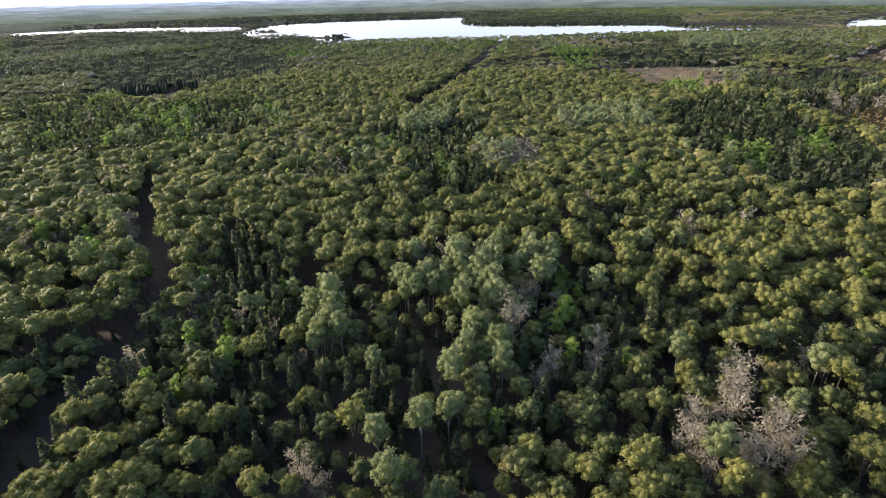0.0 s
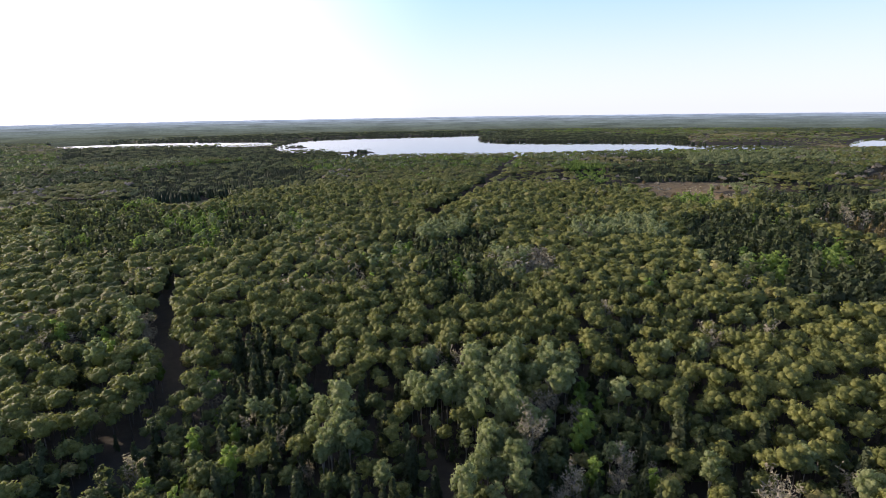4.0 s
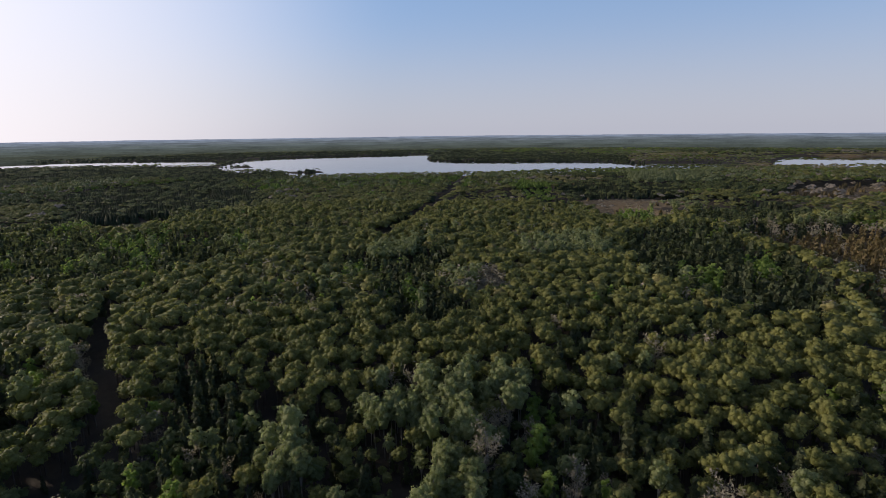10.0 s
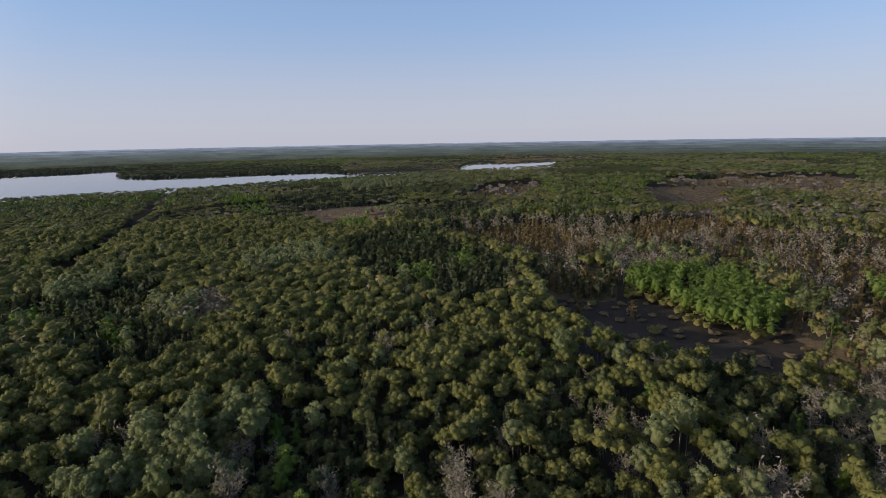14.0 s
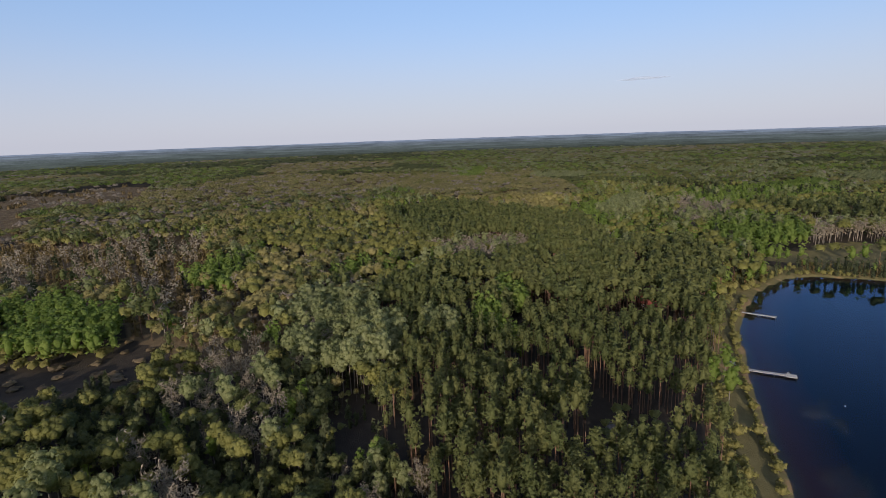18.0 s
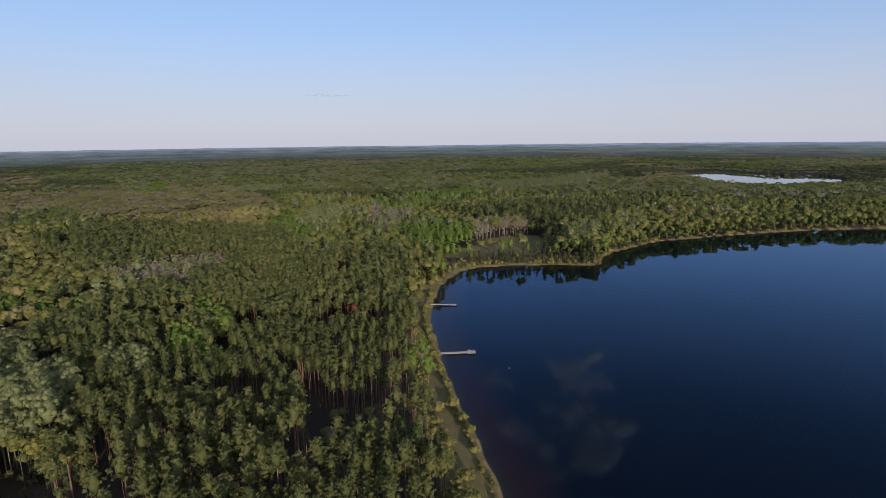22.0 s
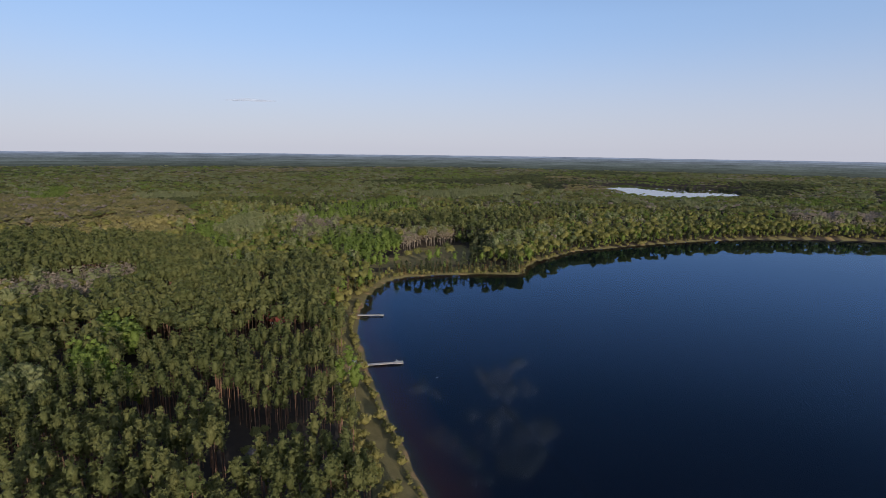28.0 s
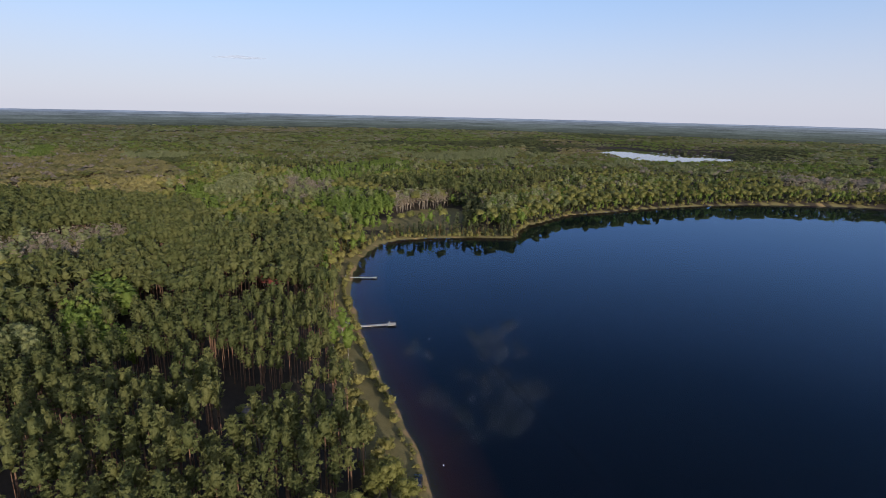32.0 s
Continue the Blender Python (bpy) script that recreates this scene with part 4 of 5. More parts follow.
    out.append((gx, gy, sp, np.full(len(gx), 2), size, np.full(len(gx), 1.0), rng.uniform(0, 360, len(gx))))
    # low growth under and between the nearest trees
    n = 46
    gx, gy = np.meshgrid(np.arange(-n, n + 1) * 3.6, np.arange(-n, n + 1) * 3.6)
    gx, gy = gx.ravel() + rng.uniform(-1.6, 1.6, gx.size), gy.ravel() + rng.uniform(-1.6, 1.6, gy.size)
    k = kind_of(gx, gy)
    r = np.hypot(gx, gy)
    ok = (r > 40) & (r < 165) & in_view(gx, gy) & np.isin(k, ("oak", "young", "dark_mix", "pale", "bare_pale", "bare", "mixed", "trail", "clearing"))
    ok &= rng.uniform(size=len(r)) < np.where(k == "oak", 0.35, np.where(k == "trail", 0.03, np.where(k == "clearing", 0.4, 0.75)))
    gx, gy = gx[ok], gy[ok]
    sp = np.where(rng.uniform(size=len(gx)) < 0.7, "maple", "spruce").astype("<U8")
    out.append((gx, gy, sp, np.where(np.hypot(gx, gy) < 62, 1, 2), rng.uniform(0.30, 0.60, len(gx)), np.full(len(gx), 1.25), rng.uniform(0, 360, len(gx))))
    return [np.concatenate(c) for c in zip(*out)]


def fast_mesh(name, v, f, mats, slots, tint):
    """A mesh of triangles, written in bulk."""
    me = bpy.data.meshes.new(name)
    me.vertices.add(len(v))
    me.vertices.foreach_set("co", v.astype(np.float32).ravel())
    me.loops.add(len(f) * 3)
    me.loops.foreach_set("vertex_index", f.astype(np.int32).ravel())
    me.polygons.add(len(f))
    me.polygons.foreach_set("loop_start", np.arange(len(f), dtype=np.int32) * 3)
    me.polygons.foreach_set("loop_total", np.full(len(f), 3, np.int32))
    for m in mats:
        me.materials.append(m)
    me.polygons.foreach_set("material_index", slots.astype(np.int32))
    me.polygons.foreach_set("use_smooth", np.ones(len(f), bool))
    me.update(calc_edges=True)
    if tint is not None:
        me.attributes.new("tint", "FLOAT", "POINT").data.foreach_set("value", tint.astype(np.float32))
    return me


def plain_mesh(name, part, mat):
    v, f = part
    return fast_mesh(name, v, f, [mat], np.zeros(len(f)), None)


def plant_all():
    x, y, sp, level, size, wide, turn = scatter()
    z = height(x, y) - 0.05
    r = np.hypot(x, y)
    rng = np.random.RandomState(9)
    tint = rng.uniform(0, 1, len(x))
    for s, (name, label, category) in WORDS.items():
        mine = np.where(sp == s)[0]
        near = mine[level[mine] <= 1]
        near = near[np.argsort(r[near])][:230]
        single = set(near.tolist())
        first = {}
        for n, i in enumerate(near):
            m = pose(x[i], y[i], z[i], 0, 0, turn[i]) @ Matrix.Diagonal((size[i] * wide[i], size[i] * wide[i], size[i], 1))
            lv = int(level[i])
            v = (lv, n % 5)
            if v in first:
                copy_thing(first[v], m)
                continue
            leaf, wood = SPECIES[s](40 + v[1] + 10 * lv, lv)
            root = new(name)
            crown = new("crown", plain_mesh(name + "_crown", leaf, LEAF_MAT[s]))
            trunk = new("trunk", plain_mesh(name + "_trunk", wood, BARK[BARK_OF[s]]))
            crown.parent = trunk.parent = root
            tagged(root, label, category, WORDS[s][2] + " trees of the forest")
            root.matrix_basis = Matrix.Identity(4)
            first[v] = root
            root.matrix_basis = m
            root.scale = m.to_scale()
        vs, fs, ss, ts, count = [], [], [], [], 0
        for lv in range(4):
            idx = np.array([i for i in mine[level[mine] == lv] if i not in single], int)
            for v in range(6):
                sub = idx[v::6]
                if not len(sub):
                    continue
                (lv_v, lv_f), (w_v, w_f) = SPECIES[s](70 + 7 * v + lv, lv)
                tv, tf = merge([(lv_v, lv_f), (w_v, w_f)])
                slot = np.r_[np.zeros(len(lv_f)), np.ones(len(w_f))]
                c, sn = np.cos(np.radians(turn[sub])), np.sin(np.radians(turn[sub]))
                k = size[sub] * wide[sub]
                q = np.empty((len(sub), len(tv), 3), np.float32)
                q[:, :, 0] = (c * k)[:, None] * tv[:, 0] - (sn * k)[:, None] * tv[:, 1] + x[sub][:, None]
                q[:, :, 1] = (sn * k)[:, None] * tv[:, 0] + (c * k)[:, None] * tv[:, 1] + y[sub][:, None]
                q[:, :, 2] = size[sub][:, None] * tv[:, 2] + z[sub][:, None]
                vs.append(q.reshape(-1, 3))
                fs.append((tf[None] + (count + np.arange(len(sub)) * len(tv))[:, None, None]).reshape(-1, 3))
                ss.append(np.tile(slot, len(sub)))
                ts.append(np.repeat(tint[sub], len(tv)))
                count += len(sub) * len(tv)
        if vs:
            me = fast_mesh(s + "_woods", np.concatenate(vs), np.concatenate(fs), [WOODS_MAT[s], BARK[BARK_OF[s]]], np.concatenate(ss), np.concatenate(ts))
            tagged(new(s + "_woods", me), label.replace("tree", "trees") + ", many, filling the woods", "woods", kind="stuff")


plant_all()


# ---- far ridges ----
def painted_haze(name, colour, glow):
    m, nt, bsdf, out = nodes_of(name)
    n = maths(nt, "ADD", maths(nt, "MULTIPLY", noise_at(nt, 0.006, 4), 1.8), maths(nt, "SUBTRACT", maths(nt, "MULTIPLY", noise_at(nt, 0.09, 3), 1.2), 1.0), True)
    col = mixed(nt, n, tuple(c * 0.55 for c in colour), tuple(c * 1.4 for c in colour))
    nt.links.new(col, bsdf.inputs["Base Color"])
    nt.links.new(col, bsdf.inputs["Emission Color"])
    # the ridge is no lamp: this glow paints the haze over it
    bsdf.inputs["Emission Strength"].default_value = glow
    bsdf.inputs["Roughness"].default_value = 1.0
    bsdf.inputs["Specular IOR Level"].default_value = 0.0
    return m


def build_ridges():
    """Low wooded ridges far off, all round, each a band that rises from the plain."""
    # haze is painted in: each farther band paler, bluer and glowing more
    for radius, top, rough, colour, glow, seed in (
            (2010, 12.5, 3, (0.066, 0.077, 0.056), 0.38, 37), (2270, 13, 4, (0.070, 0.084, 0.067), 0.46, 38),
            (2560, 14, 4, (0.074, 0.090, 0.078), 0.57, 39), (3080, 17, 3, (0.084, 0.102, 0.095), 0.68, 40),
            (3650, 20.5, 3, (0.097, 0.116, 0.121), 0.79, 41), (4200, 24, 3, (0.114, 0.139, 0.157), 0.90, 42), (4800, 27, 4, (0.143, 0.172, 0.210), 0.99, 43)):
        n = 1440
        a = np.arange(n) * 2 * math.pi / n
        x, y = -radius * np.sin(a), radius * np.cos(a)
        z = top + rough * (value_noise(x, y, 700, seed) - 0.5) + 0.5 * rough * (value_noise(x, y, 160, seed + 5) - 0.5) + 2.0 * (value_noise(x, y, 28, seed + 9) - 0.5)
        v = np.concatenate([np.stack([x * 0.93, y * 0.93, np.full(n, 0.0)], 1), np.stack([x, y, z], 1), np.stack([x * 1.015, y * 1.015, np.full(n, 0.0)], 1)])
        i = np.arange(n)
        j = (i + 1) % n
        f = np.concatenate([np.stack([i, j, j + n, i + n], 1), np.stack([i + n, j + n, j + 2 * n, i + 2 * n], 1)])
        ob = sheet("backdrop", v.tolist(), f.tolist(), painted_haze("far_ridge_%d" % radius, colour, glow))
        tagged(ob, "low wooded ridge on the horizon, blue evening haze painted on", "ridge", kind="structure")


build_ridges()


def cloud_material(name, alpha):
    m, nt, bsdf, out = nodes_of(name)
    bsdf.inputs["Base Color"].default_value = (0.72, 0.71, 0.74, 1)
    bsdf.inputs["Roughness"].default_value = 1.0
    bsdf.inputs["Specular IOR Level"].default_value = 0.0
    bsdf.inputs["Alpha"].default_value = alpha
    return m


def build_cloud(at, wide, high):
    """A small thin streak of cloud low in the sky."""
    rng = np.random.RandomState(3)
    side = Vector((-at[1], at[0], 0)).normalized()
    parts = []
    for i in range(9):
        u = (i - 4) / 4.5
        c = Vector(at) + side * u * wide * 0.5 + Vector((0, 0, rng.uniform(-0.2, 0.2) * high))
        v = SPH_V * (wide * 0.17, wide * 0.17, high * (0.5 - 0.3 * abs(u))) + np.array(c)
        parts.append((v, SPH_F))
    v, f = merge(parts)
    ob = new("cloud", fast_mesh("cloud", v, f, [cloud_material("thin_cloud", 0.06)], np.zeros(len(f)), None))
    tagged(ob, "small thin grey streak of evening cloud", "cloud", kind="structure")


def build_puffs():
    """Loose puffs of cloud high over the lake, seen only as they mirror in it: turn, height and size in degrees."""
    rng = np.random.RandomState(8)
    parts = []
    for az, el, size in PUFFS:
        for i in range(5):
            a = radians(az + rng.normal() * size * 0.75)
            e = radians(el + rng.normal() * size * 0.6)
            way = np.array((-math.sin(a) * math.cos(e), math.cos(a) * math.cos(e), math.sin(e)))
            r = 4200 * radians(size) * rng.uniform(0.45, 0.8)
            v = SPH_V * (1 + 0.25 * rng.uniform(-1, 1, (len(SPH_V), 1)))
            parts.append((v * r + 4200 * way, SPH_F[SPH_V[SPH_F].mean(1) @ way < -0.1]))
    v, f = merge(parts)
    ob = new("cloud", fast_mesh("cloud_puffs", v, f, [cloud_material("puff_cloud", 0.28)], np.zeros(len(f)), None))
    tagged(ob, "loose puffs of pale evening cloud", "cloud", kind="structure")


build_cloud(CLOUD, 330, 24)
build_puffs()


# ---- things by the shore ----
def part(name, bm, mat, parent=None, label=""):
    """Links a bmesh as one mesh object under a thing."""
    me = bpy.data.meshes.new(name)
    bm.to_mesh(me)
    bm.free()
    me.materials.append(mat)
    ob = new(name, me)
    ob.parent = parent
    if label:
        ob["label"] = label
    return ob


def box(bm, x0, x1, y0, y1, z0, z1, bevel=0.0):
    """Adds a box to a bmesh, with eased edges."""
    made = bmesh.ops.create_cube(bm, size=1.0)["verts"]
    bmesh.ops.transform(bm, matrix=Matrix.Translation(((x0 + x1) / 2, (y0 + y1) / 2, (z0 + z1) / 2)) @ Matrix.Diagonal((x1 - x0, y1 - y0, z1 - z0, 1)), verts=made)
    if bevel:
        edges = list({e for v in made for e in v.link_edges})
        bmesh.ops.bevel(bm, geom=edges, offset=bevel, segments=2, affect="EDGES")
    return bm


def rod(bm, a, b, r, n=8):
    """Adds a round bar between two points."""
    a, b = Vector(a), Vector(b)
    m = Matrix.Translation((a + b) / 2) @ (b - a).to_track_quat("Z", "Y").to_matrix().to_4x4()
    bmesh.ops.create_cone(bm, cap_ends=True, segments=n, radius1=r, radius2=r, depth=(b - a).length, matrix=m)
    return bm


PALE_PLANK = surface("sun_bleached_planks", (0.42, 0.40, 0.36), (0.66, 0.63, 0.58), 3.0, 0.75, 0.15)
DARK_STEEL = surface("galvanised_posts", (0.22, 0.22, 0.23), (0.38, 0.38, 0.39), 4.0, 0.45, 0.0, metal=0.7)
LOG_WALL = surface("brown_stained_logs", (0.06, 0.035, 0.02), (0.14, 0.085, 0.05), 1.5, 0.8, 0.3)
GREY_ROOF = surface("grey_shingles", (0.10, 0.095, 0.09), (0.20, 0.19, 0.18), 2.0, 0.85, 0.3)
RED_ROOF = surface("rust_red_roofing", (0.20, 0.055, 0.04), (0.34, 0.10, 0.07), 2.0, 0.7, 0.3)
WHITE_PAINT = surface("white_paint", (0.70, 0.69, 0.66), (0.84, 0.83, 0.80), 1.5, 0.5, 0.05)
CAR_PAINT = surface("black_car_paint", (0.012, 0.012, 0.015), (0.03, 0.03, 0.034), 1.0, 0.25)
RUBBER = surface("tyre_rubber", (0.015, 0.015, 0.015), (0.03, 0.03, 0.03), 8.0, 0.9)
DARK_GLASS = surface("dark_glass", (0.02, 0.025, 0.03), (0.04, 0.045, 0.05), 1.0, 0.08)
RED_LENS = surface("red_lens", (0.35, 0.015, 0.012), (0.5, 0.03, 0.02), 6.0, 0.25)


def build_dock(base, end, width, platform, label):
    """A plank walkway on posts, with a wider platform at its outer end. Runs along +x from the bank."""
    base, end = Vector(base), Vector(end)
    span = end - base
    n = span.length
    dock = new("dock")
    deck = 0.62
    at, k = -2.2, 0
    edges = []
    while at < n - platform - 0.2:
        nxt = min(at + 3.0, n - platform)
        edges.append((at, nxt - 0.04, width))
        at = nxt
    edges.append((n - platform, n, width * 1.75))
    for x0, x1, w in edges:
        frame_bm = bmesh.new()
        for side in (-1, 1):
            box(frame_bm, x0, x1, side * w / 2 - 0.04, side * w / 2 + 0.04, deck - 0.18, deck - 0.035)
        sec = part("deck_frame", frame_bm, WOOD_GREY, dock)
        x = x0
        while x < x1 - 0.1:
            board = bmesh.new()
            box(board, x, min(x + 0.235, x1), -w / 2 - 0.05, w / 2 + 0.05, deck - 0.033, deck + 0.012, 0.006)
            part("plank", board, PALE_PLANK, sec)
            x += 0.25
        for side in (-1, 1):
            post = bmesh.new()
            px = x1 - 0.15
            rod(post, (px, side * (w / 2 + 0.10), -3.2), (px, side * (w / 2 + 0.10), deck + 0.30), 0.05)
            part("post", post, DARK_STEEL, dock)
    tagged(dock, label, "dock", "docks on the lake")
    dock.matrix_basis = Matrix.Translation((base.x, base.y, 0)) @ pose(0, 0, 0, 0, 0, math.degrees(math.atan2(span.y, span.x)))
    return dock


build_dock((139.6, -111.0), (132.6, -121.2), 1.25, 2.9, "long pale plank dock with a wider end platform")
build_dock((186.0, -145.0), (179.4, -152.0), 1.0, 1.4, "narrow pale plank dock on thin posts")


def build_bench(x, y, turn):
    bench = new("bench")
    for z, d, y0 in ((0.44, 0.05, -0.2), (0.80, 0.05, 0.22)):
        bm = bmesh.new()
        if z < 0.6:
            box(bm, -0.6, 0.6, -0.2, 0.2, z - d, z, 0.01)
            part("seat", bm, PALE_PLANK, bench)
        else:
            box(bm, -0.6, 0.6, 0.2, 0.24, z - 0.22, z, 0.01)
            part("backrest", bm, PALE_PLANK, bench)
    for sx in (-0.5, 0.5):
        for sy, top in ((-0.16, 0.40), (0.18, 0.78)):
            bm = box(bmesh.new(), sx - 0.035, sx + 0.035, sy - 0.035, sy + 0.035, 0, top)
            part("leg", bm, PALE_PLANK, bench)
    bench.matrix_basis = pose(x, y, 0.632, 0, 0, turn)
    tagged(bench, "small plank bench standing on the dock", "bench")


build_bench(134.2, -119.6, -56)


def build_rowboat(x, y, turn):
    """An upturned rowing boat on the bank."""
    boat = new("rowing_boat")
    bm = bmesh.new()
    rings = []
    for i in range(13):
        t = i / 12
        half = 0.68 * (1 - (2 * abs(t - 0.42)) ** 2.6 * 0.75) if t < 0.97 else 0.06
        up = 0.05 + 0.16 * (t - 0.4) ** 2
        ring = []
        for k in range(9):
            a = math.pi * k / 8
            ring.append(bm.verts.new((4.1 * (t - 0.5), half * math.cos(a), (0.52 - up) * math.sin(a) ** 0.7)))
        rings.append(ring)
    for r0, r1 in zip(rings, rings[1:]):
        for k in range(8):
            bm.faces.new((r0[k], r0[k + 1], r1[k + 1], r1[k]))
    bm.faces.new(rings[0])
    bm.faces.new(rings[-1])
    bmesh.ops.recalc_face_normals(bm, faces=bm.faces)
    part("hull", bm, WHITE_PAINT, boat)
    keel = box(bmesh.new(), -1.9, 1.85, -0.025, 0.025, 0.40, 0.53, 0.01)
    part("keel", keel, WOOD_GREY, boat)
    boat.matrix_basis = pose(x, y, float(height(np.array([x]), np.array([y]))[0]) + 0.02, 0, 0, turn)
    tagged(boat, "white rowing boat upturned on the sandy landing", "boat")


build_rowboat(144.2, -109.6, 20)
build_rowboat(189.5, -142.5, -35)


def build_buoy(x, y):
    buoy = new("buoy")
    bm = bmesh.new()
    bmesh.ops.create_uvsphere(bm, u_segments=14, v_segments=9, radius=0.17)
    part("float", bm, WHITE_PAINT, buoy)
    part("ring", rod(bmesh.new(), (0, 0, 0.15), (0, 0, 0.24), 0.03), DARK_STEEL, buoy)
    buoy.matrix_basis = pose(x, y, 0.05)
    tagged(buoy, "small white mooring buoy floating on the lake", "buoy", "mooring buoys")


build_buoy(115.8, -121.1)
build_buoy(67.2, -75.5)


def build_cabin(name, x, y, turn, long, deep, eaves, ridge, wall, roof, label):
    """A gabled cabin: walls with openings set in, roof slopes with eaves, chimney."""
    z = float(height(np.array([x]), np.array([y]))[0])
    cab = new(name)
    for side in (-1, 1):
        bm = bmesh.new()
        courses = int(eaves / 0.24)
        for c in range(courses):
            yy = side * deep / 2
            rod(bm, (-long / 2, yy, 0.14 + c * 0.24), (long / 2, yy, 0.14 + c * 0.24), 0.135, 6)
        part("wall", bm, wall, cab)
        bm = bmesh.new()
        h = deep / 2
        xx = side * long / 2
        vs = [bm.verts.new(p) for p in ((xx, -h, 0), (xx, h, 0), (xx, h, eaves), (xx, 0, ridge - 0.1), (xx, -h, eaves))]
        bm.faces.new(vs)
        made = bmesh.ops.extrude_face_region(bm, geom=list(bm.faces))
        bmesh.ops.translate(bm, vec=(-side * 0.14, 0, 0), verts=[v for v in made["geom"] if isinstance(v, bmesh.types.BMVert)])
        bmesh.ops.recalc_face_normals(bm, faces=bm.faces)
        part("gable", bm, wall, cab)
        rise, run = ridge - eaves, deep / 2
        rows = 9
        e0 = (run + 0.40, ridge - (run + 0.40) * rise / run)
        bm = bmesh.new()
        vs = [bm.verts.new(p) for p in ((-long / 2 - 0.35, side * e0[0], e0[1]), (long / 2 + 0.35, side * e0[0], e0[1]), (long / 2 + 0.35, 0, ridge), (-long / 2 - 0.35, 0, ridge))]
        bm.faces.new(vs)
        made = bmesh.ops.extrude_face_region(bm, geom=list(bm.faces))
        bmesh.ops.translate(bm, vec=(0, 0, -0.08), verts=[v for v in made["geom"] if isinstance(v, bmesh.types.BMVert)])
        bmesh.ops.recalc_face_normals(bm, faces=bm.faces)
        slope = part("roof", bm, roof, cab)
        for r in range(rows):
            bm = bmesh.new()
            t0, t1 = r / rows, (r + 1.25) / rows
            y0, y1 = side * (run + 0.45) * (1 - t0), side * (run + 0.45) * (1 - min(t1, 1))
            z0 = ridge - (1 - t0) * (run + 0.45) * rise / run
            z1 = ridge - (1 - min(t1, 1)) * (run + 0.45) * rise / run
            p = [(-long / 2 - 0.4, y0, z0 + 0.09), (long / 2 + 0.4, y0, z0 + 0.09), (long / 2 + 0.4, y1, z1 + 0.05), (-long / 2 - 0.4, y1, z1 + 0.05)]
            top = [bm.verts.new(q) for q in p]
            low = [bm.verts.new((q[0], q[1], q[2] - 0.05)) for q in p]
            bm.faces.new(top)
            bm.faces.new(low[::-1])
            for i in range(4):
                bm.faces.new((top[i], low[i], low[(i + 1) % 4], top[(i + 1) % 4]))
            bmesh.ops.recalc_face_normals(bm, faces=bm.faces)
            part("shingle_course", bm, roof, slope)
        for wx in (-long * 0.25, long * 0.25):
            bm = box(bmesh.new(), wx - 0.5, wx + 0.5, side * (deep / 2 + 0.10), side * (deep / 2 + 0.16), 1.0, 2.0)
            win = part("window", bm, WHITE_PAINT, cab)
            bm = box(bmesh.new(), wx - 0.42, wx + 0.42, side * (deep / 2 + 0.15), side * (deep / 2 + 0.17), 1.08, 1.92)
            part("pane", bm, DARK_GLASS, win)
    bm = box(bmesh.new(), long / 2 - 0.02, long / 2 + 0.05, -0.45, 0.45, 0.05, 2.05, 0.01)
    part("door", bm, WOOD_GREY, cab)
    bm = box(bmesh.new(), -0.3, 0.3, 0.5, 1.0, ridge - 0.8, ridge + 0.7, 0.02)
    part("chimney", bm, surface(name + "_brick", (0.18, 0.07, 0.05), (0.30, 0.13, 0.09), 6.0, 0.9, 0.3), cab)
    cab.matrix_basis = pose(x, y, z - 0.05, 0, 0, turn)
    tagged(cab, label, "cabin", "lakeside cabins")


build_cabin("cabin", 109.8, -54.5, 62, 5.4, 4.4, 2.4, 4.0, LOG_WALL, GREY_ROOF, "small brown log cabin with a grey shingle roof among pines")
build_cabin("lodge", 196.0, -109.5, 35, 9.0, 6.5, 2.7, 5.4, LOG_WALL, RED_ROOF, "lakeside lodge with a rust-red roof half hidden by pines")
build_cabin("farmhouse", 629.0, 44.5, 10, 6.0, 4.5, 3.0, 5.0, WHITE_PAINT, GREY_ROOF, "distant white house in a small forest clearing")


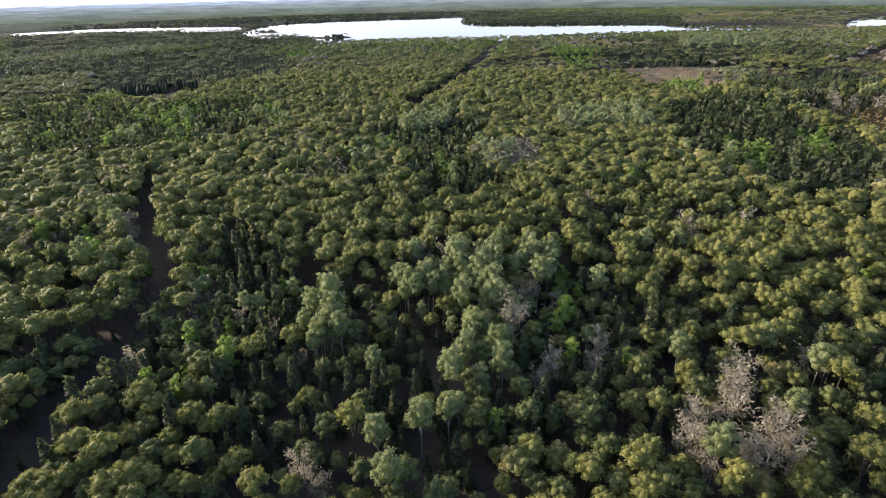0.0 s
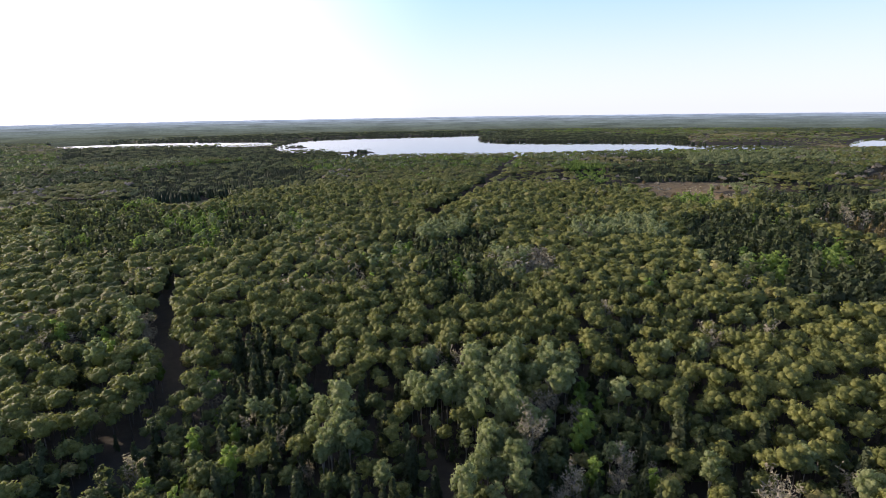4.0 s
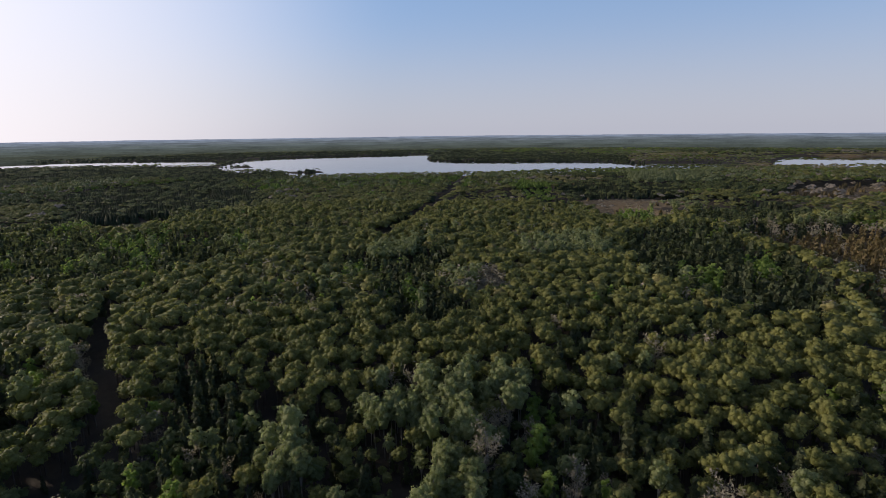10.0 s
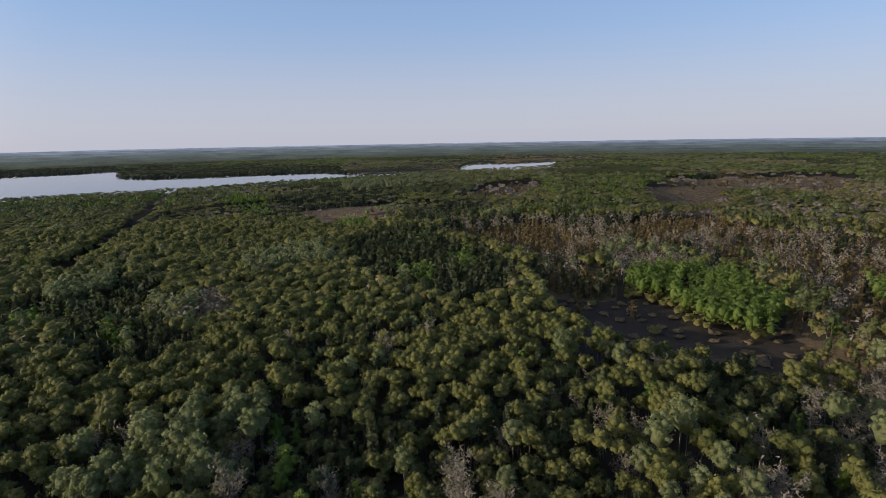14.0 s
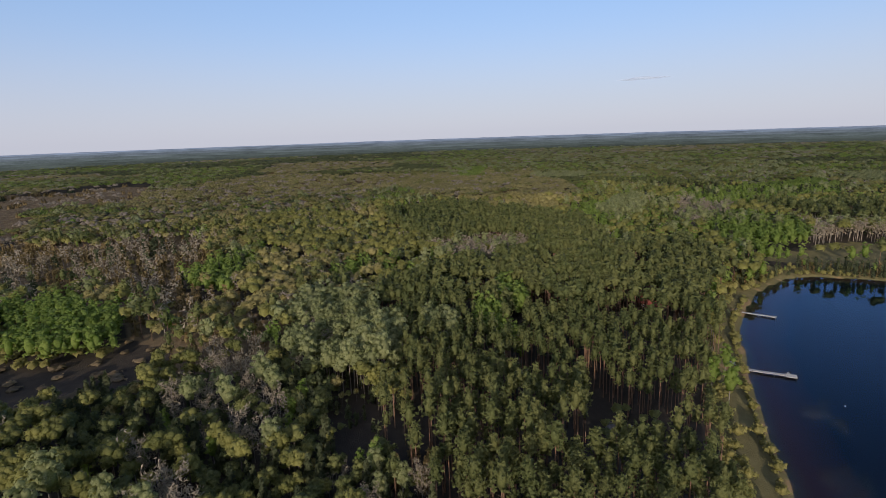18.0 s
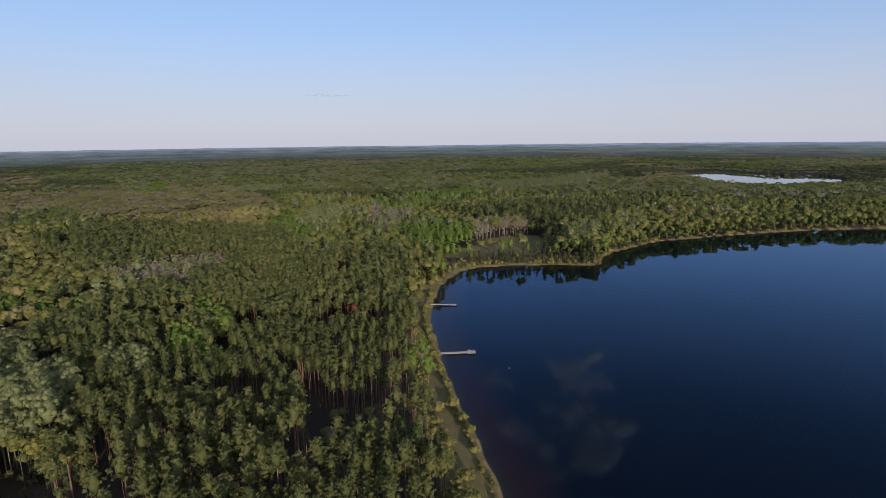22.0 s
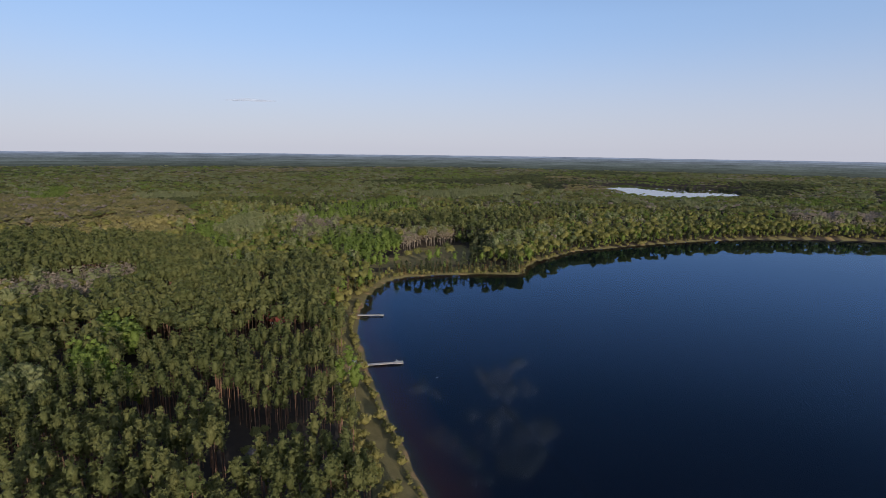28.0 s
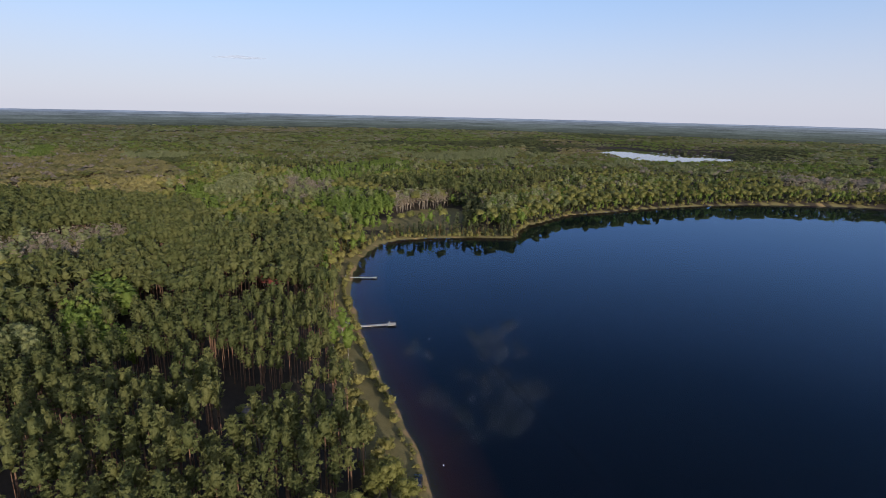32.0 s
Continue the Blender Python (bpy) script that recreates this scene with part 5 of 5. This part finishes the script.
def build_car(x, y, turn):
    """A dark estate car parked on the strand, its rear to the lake road."""
    car = new("parked_car")
    bm = bmesh.new()
    prof = [(-2.25, 0.45), (-2.3, 0.85), (-2.2, 1.05), (1.2, 1.02), (2.2, 0.88), (2.3, 0.6), (2.25, 0.4)]
    for side in (-1, 1):
        vs = [bm.verts.new((px, side * 0.88, pz)) for px, pz in prof]
        bm.faces.new(vs if side < 0 else vs[::-1])
    bm.verts.ensure_lookup_table()
    n = len(prof)
    for i in range(n):
        j = (i + 1) % n
        bm.faces.new((bm.verts[i], bm.verts[j], bm.verts[n + j], bm.verts[n + i]))
    bmesh.ops.recalc_face_normals(bm, faces=bm.faces)
    bmesh.ops.bevel(bm, geom=list(bm.edges), offset=0.06, segments=2, affect="EDGES")
    part("body", bm, CAR_PAINT, car)
    bm = bmesh.new()
    lower = [(-2.12, -0.82), (1.05, -0.82), (1.05, 0.82), (-2.12, 0.82)]
    upper = [(-1.75, -0.62), (0.25, -0.62), (0.25, 0.62), (-1.75, 0.62)]
    lo = [bm.verts.new((*p, 1.0)) for p in lower]
    up = [bm.verts.new((*p, 1.58)) for p in upper]
    bm.faces.new(up)
    for i in range(4):
        bm.faces.new((lo[i], lo[(i + 1) % 4], up[(i + 1) % 4], up[i]))
    bmesh.ops.recalc_face_normals(bm, faces=bm.faces)
    part("windows", bm, DARK_GLASS, car, "dark glass of the cabin")
    part("roof_panel", box(bmesh.new(), -1.8, 0.3, -0.66, 0.66, 1.57, 1.63, 0.02), CAR_PAINT, car)
    part("rear_bumper", box(bmesh.new(), -2.38, -2.2, -0.8, 0.8, 0.45, 0.62, 0.03), surface("bright_bumper", (0.4, 0.4, 0.42), (0.6, 0.6, 0.62), 3.0, 0.3, metal=0.5), car)
    for sy in (-0.7, 0.7):
        part("tail_light", box(bmesh.new(), -2.35, -2.2, sy - 0.13, sy + 0.13, 0.72, 1.0, 0.02), RED_LENS, car)
    for wx in (-1.4, 1.4):
        for sy in (-0.82, 0.82):
            tyre = part("wheel", rod(bmesh.new(), (wx, sy - 0.1, 0.33), (wx, sy + 0.1, 0.33), 0.33, 20), RUBBER, car)
            part("rim", rod(bmesh.new(), (wx, sy - 0.11, 0.33), (wx, sy + 0.11, 0.33), 0.19, 14), DARK_STEEL, tyre)
    car.matrix_basis = pose(x, y, float(height(np.array([x]), np.array([y]))[0]) + 0.01, 0, 0, turn)
    tagged(car, "dark estate car parked on the grassy lake strand", "car")


build_car(66.5, -67.0, -46)
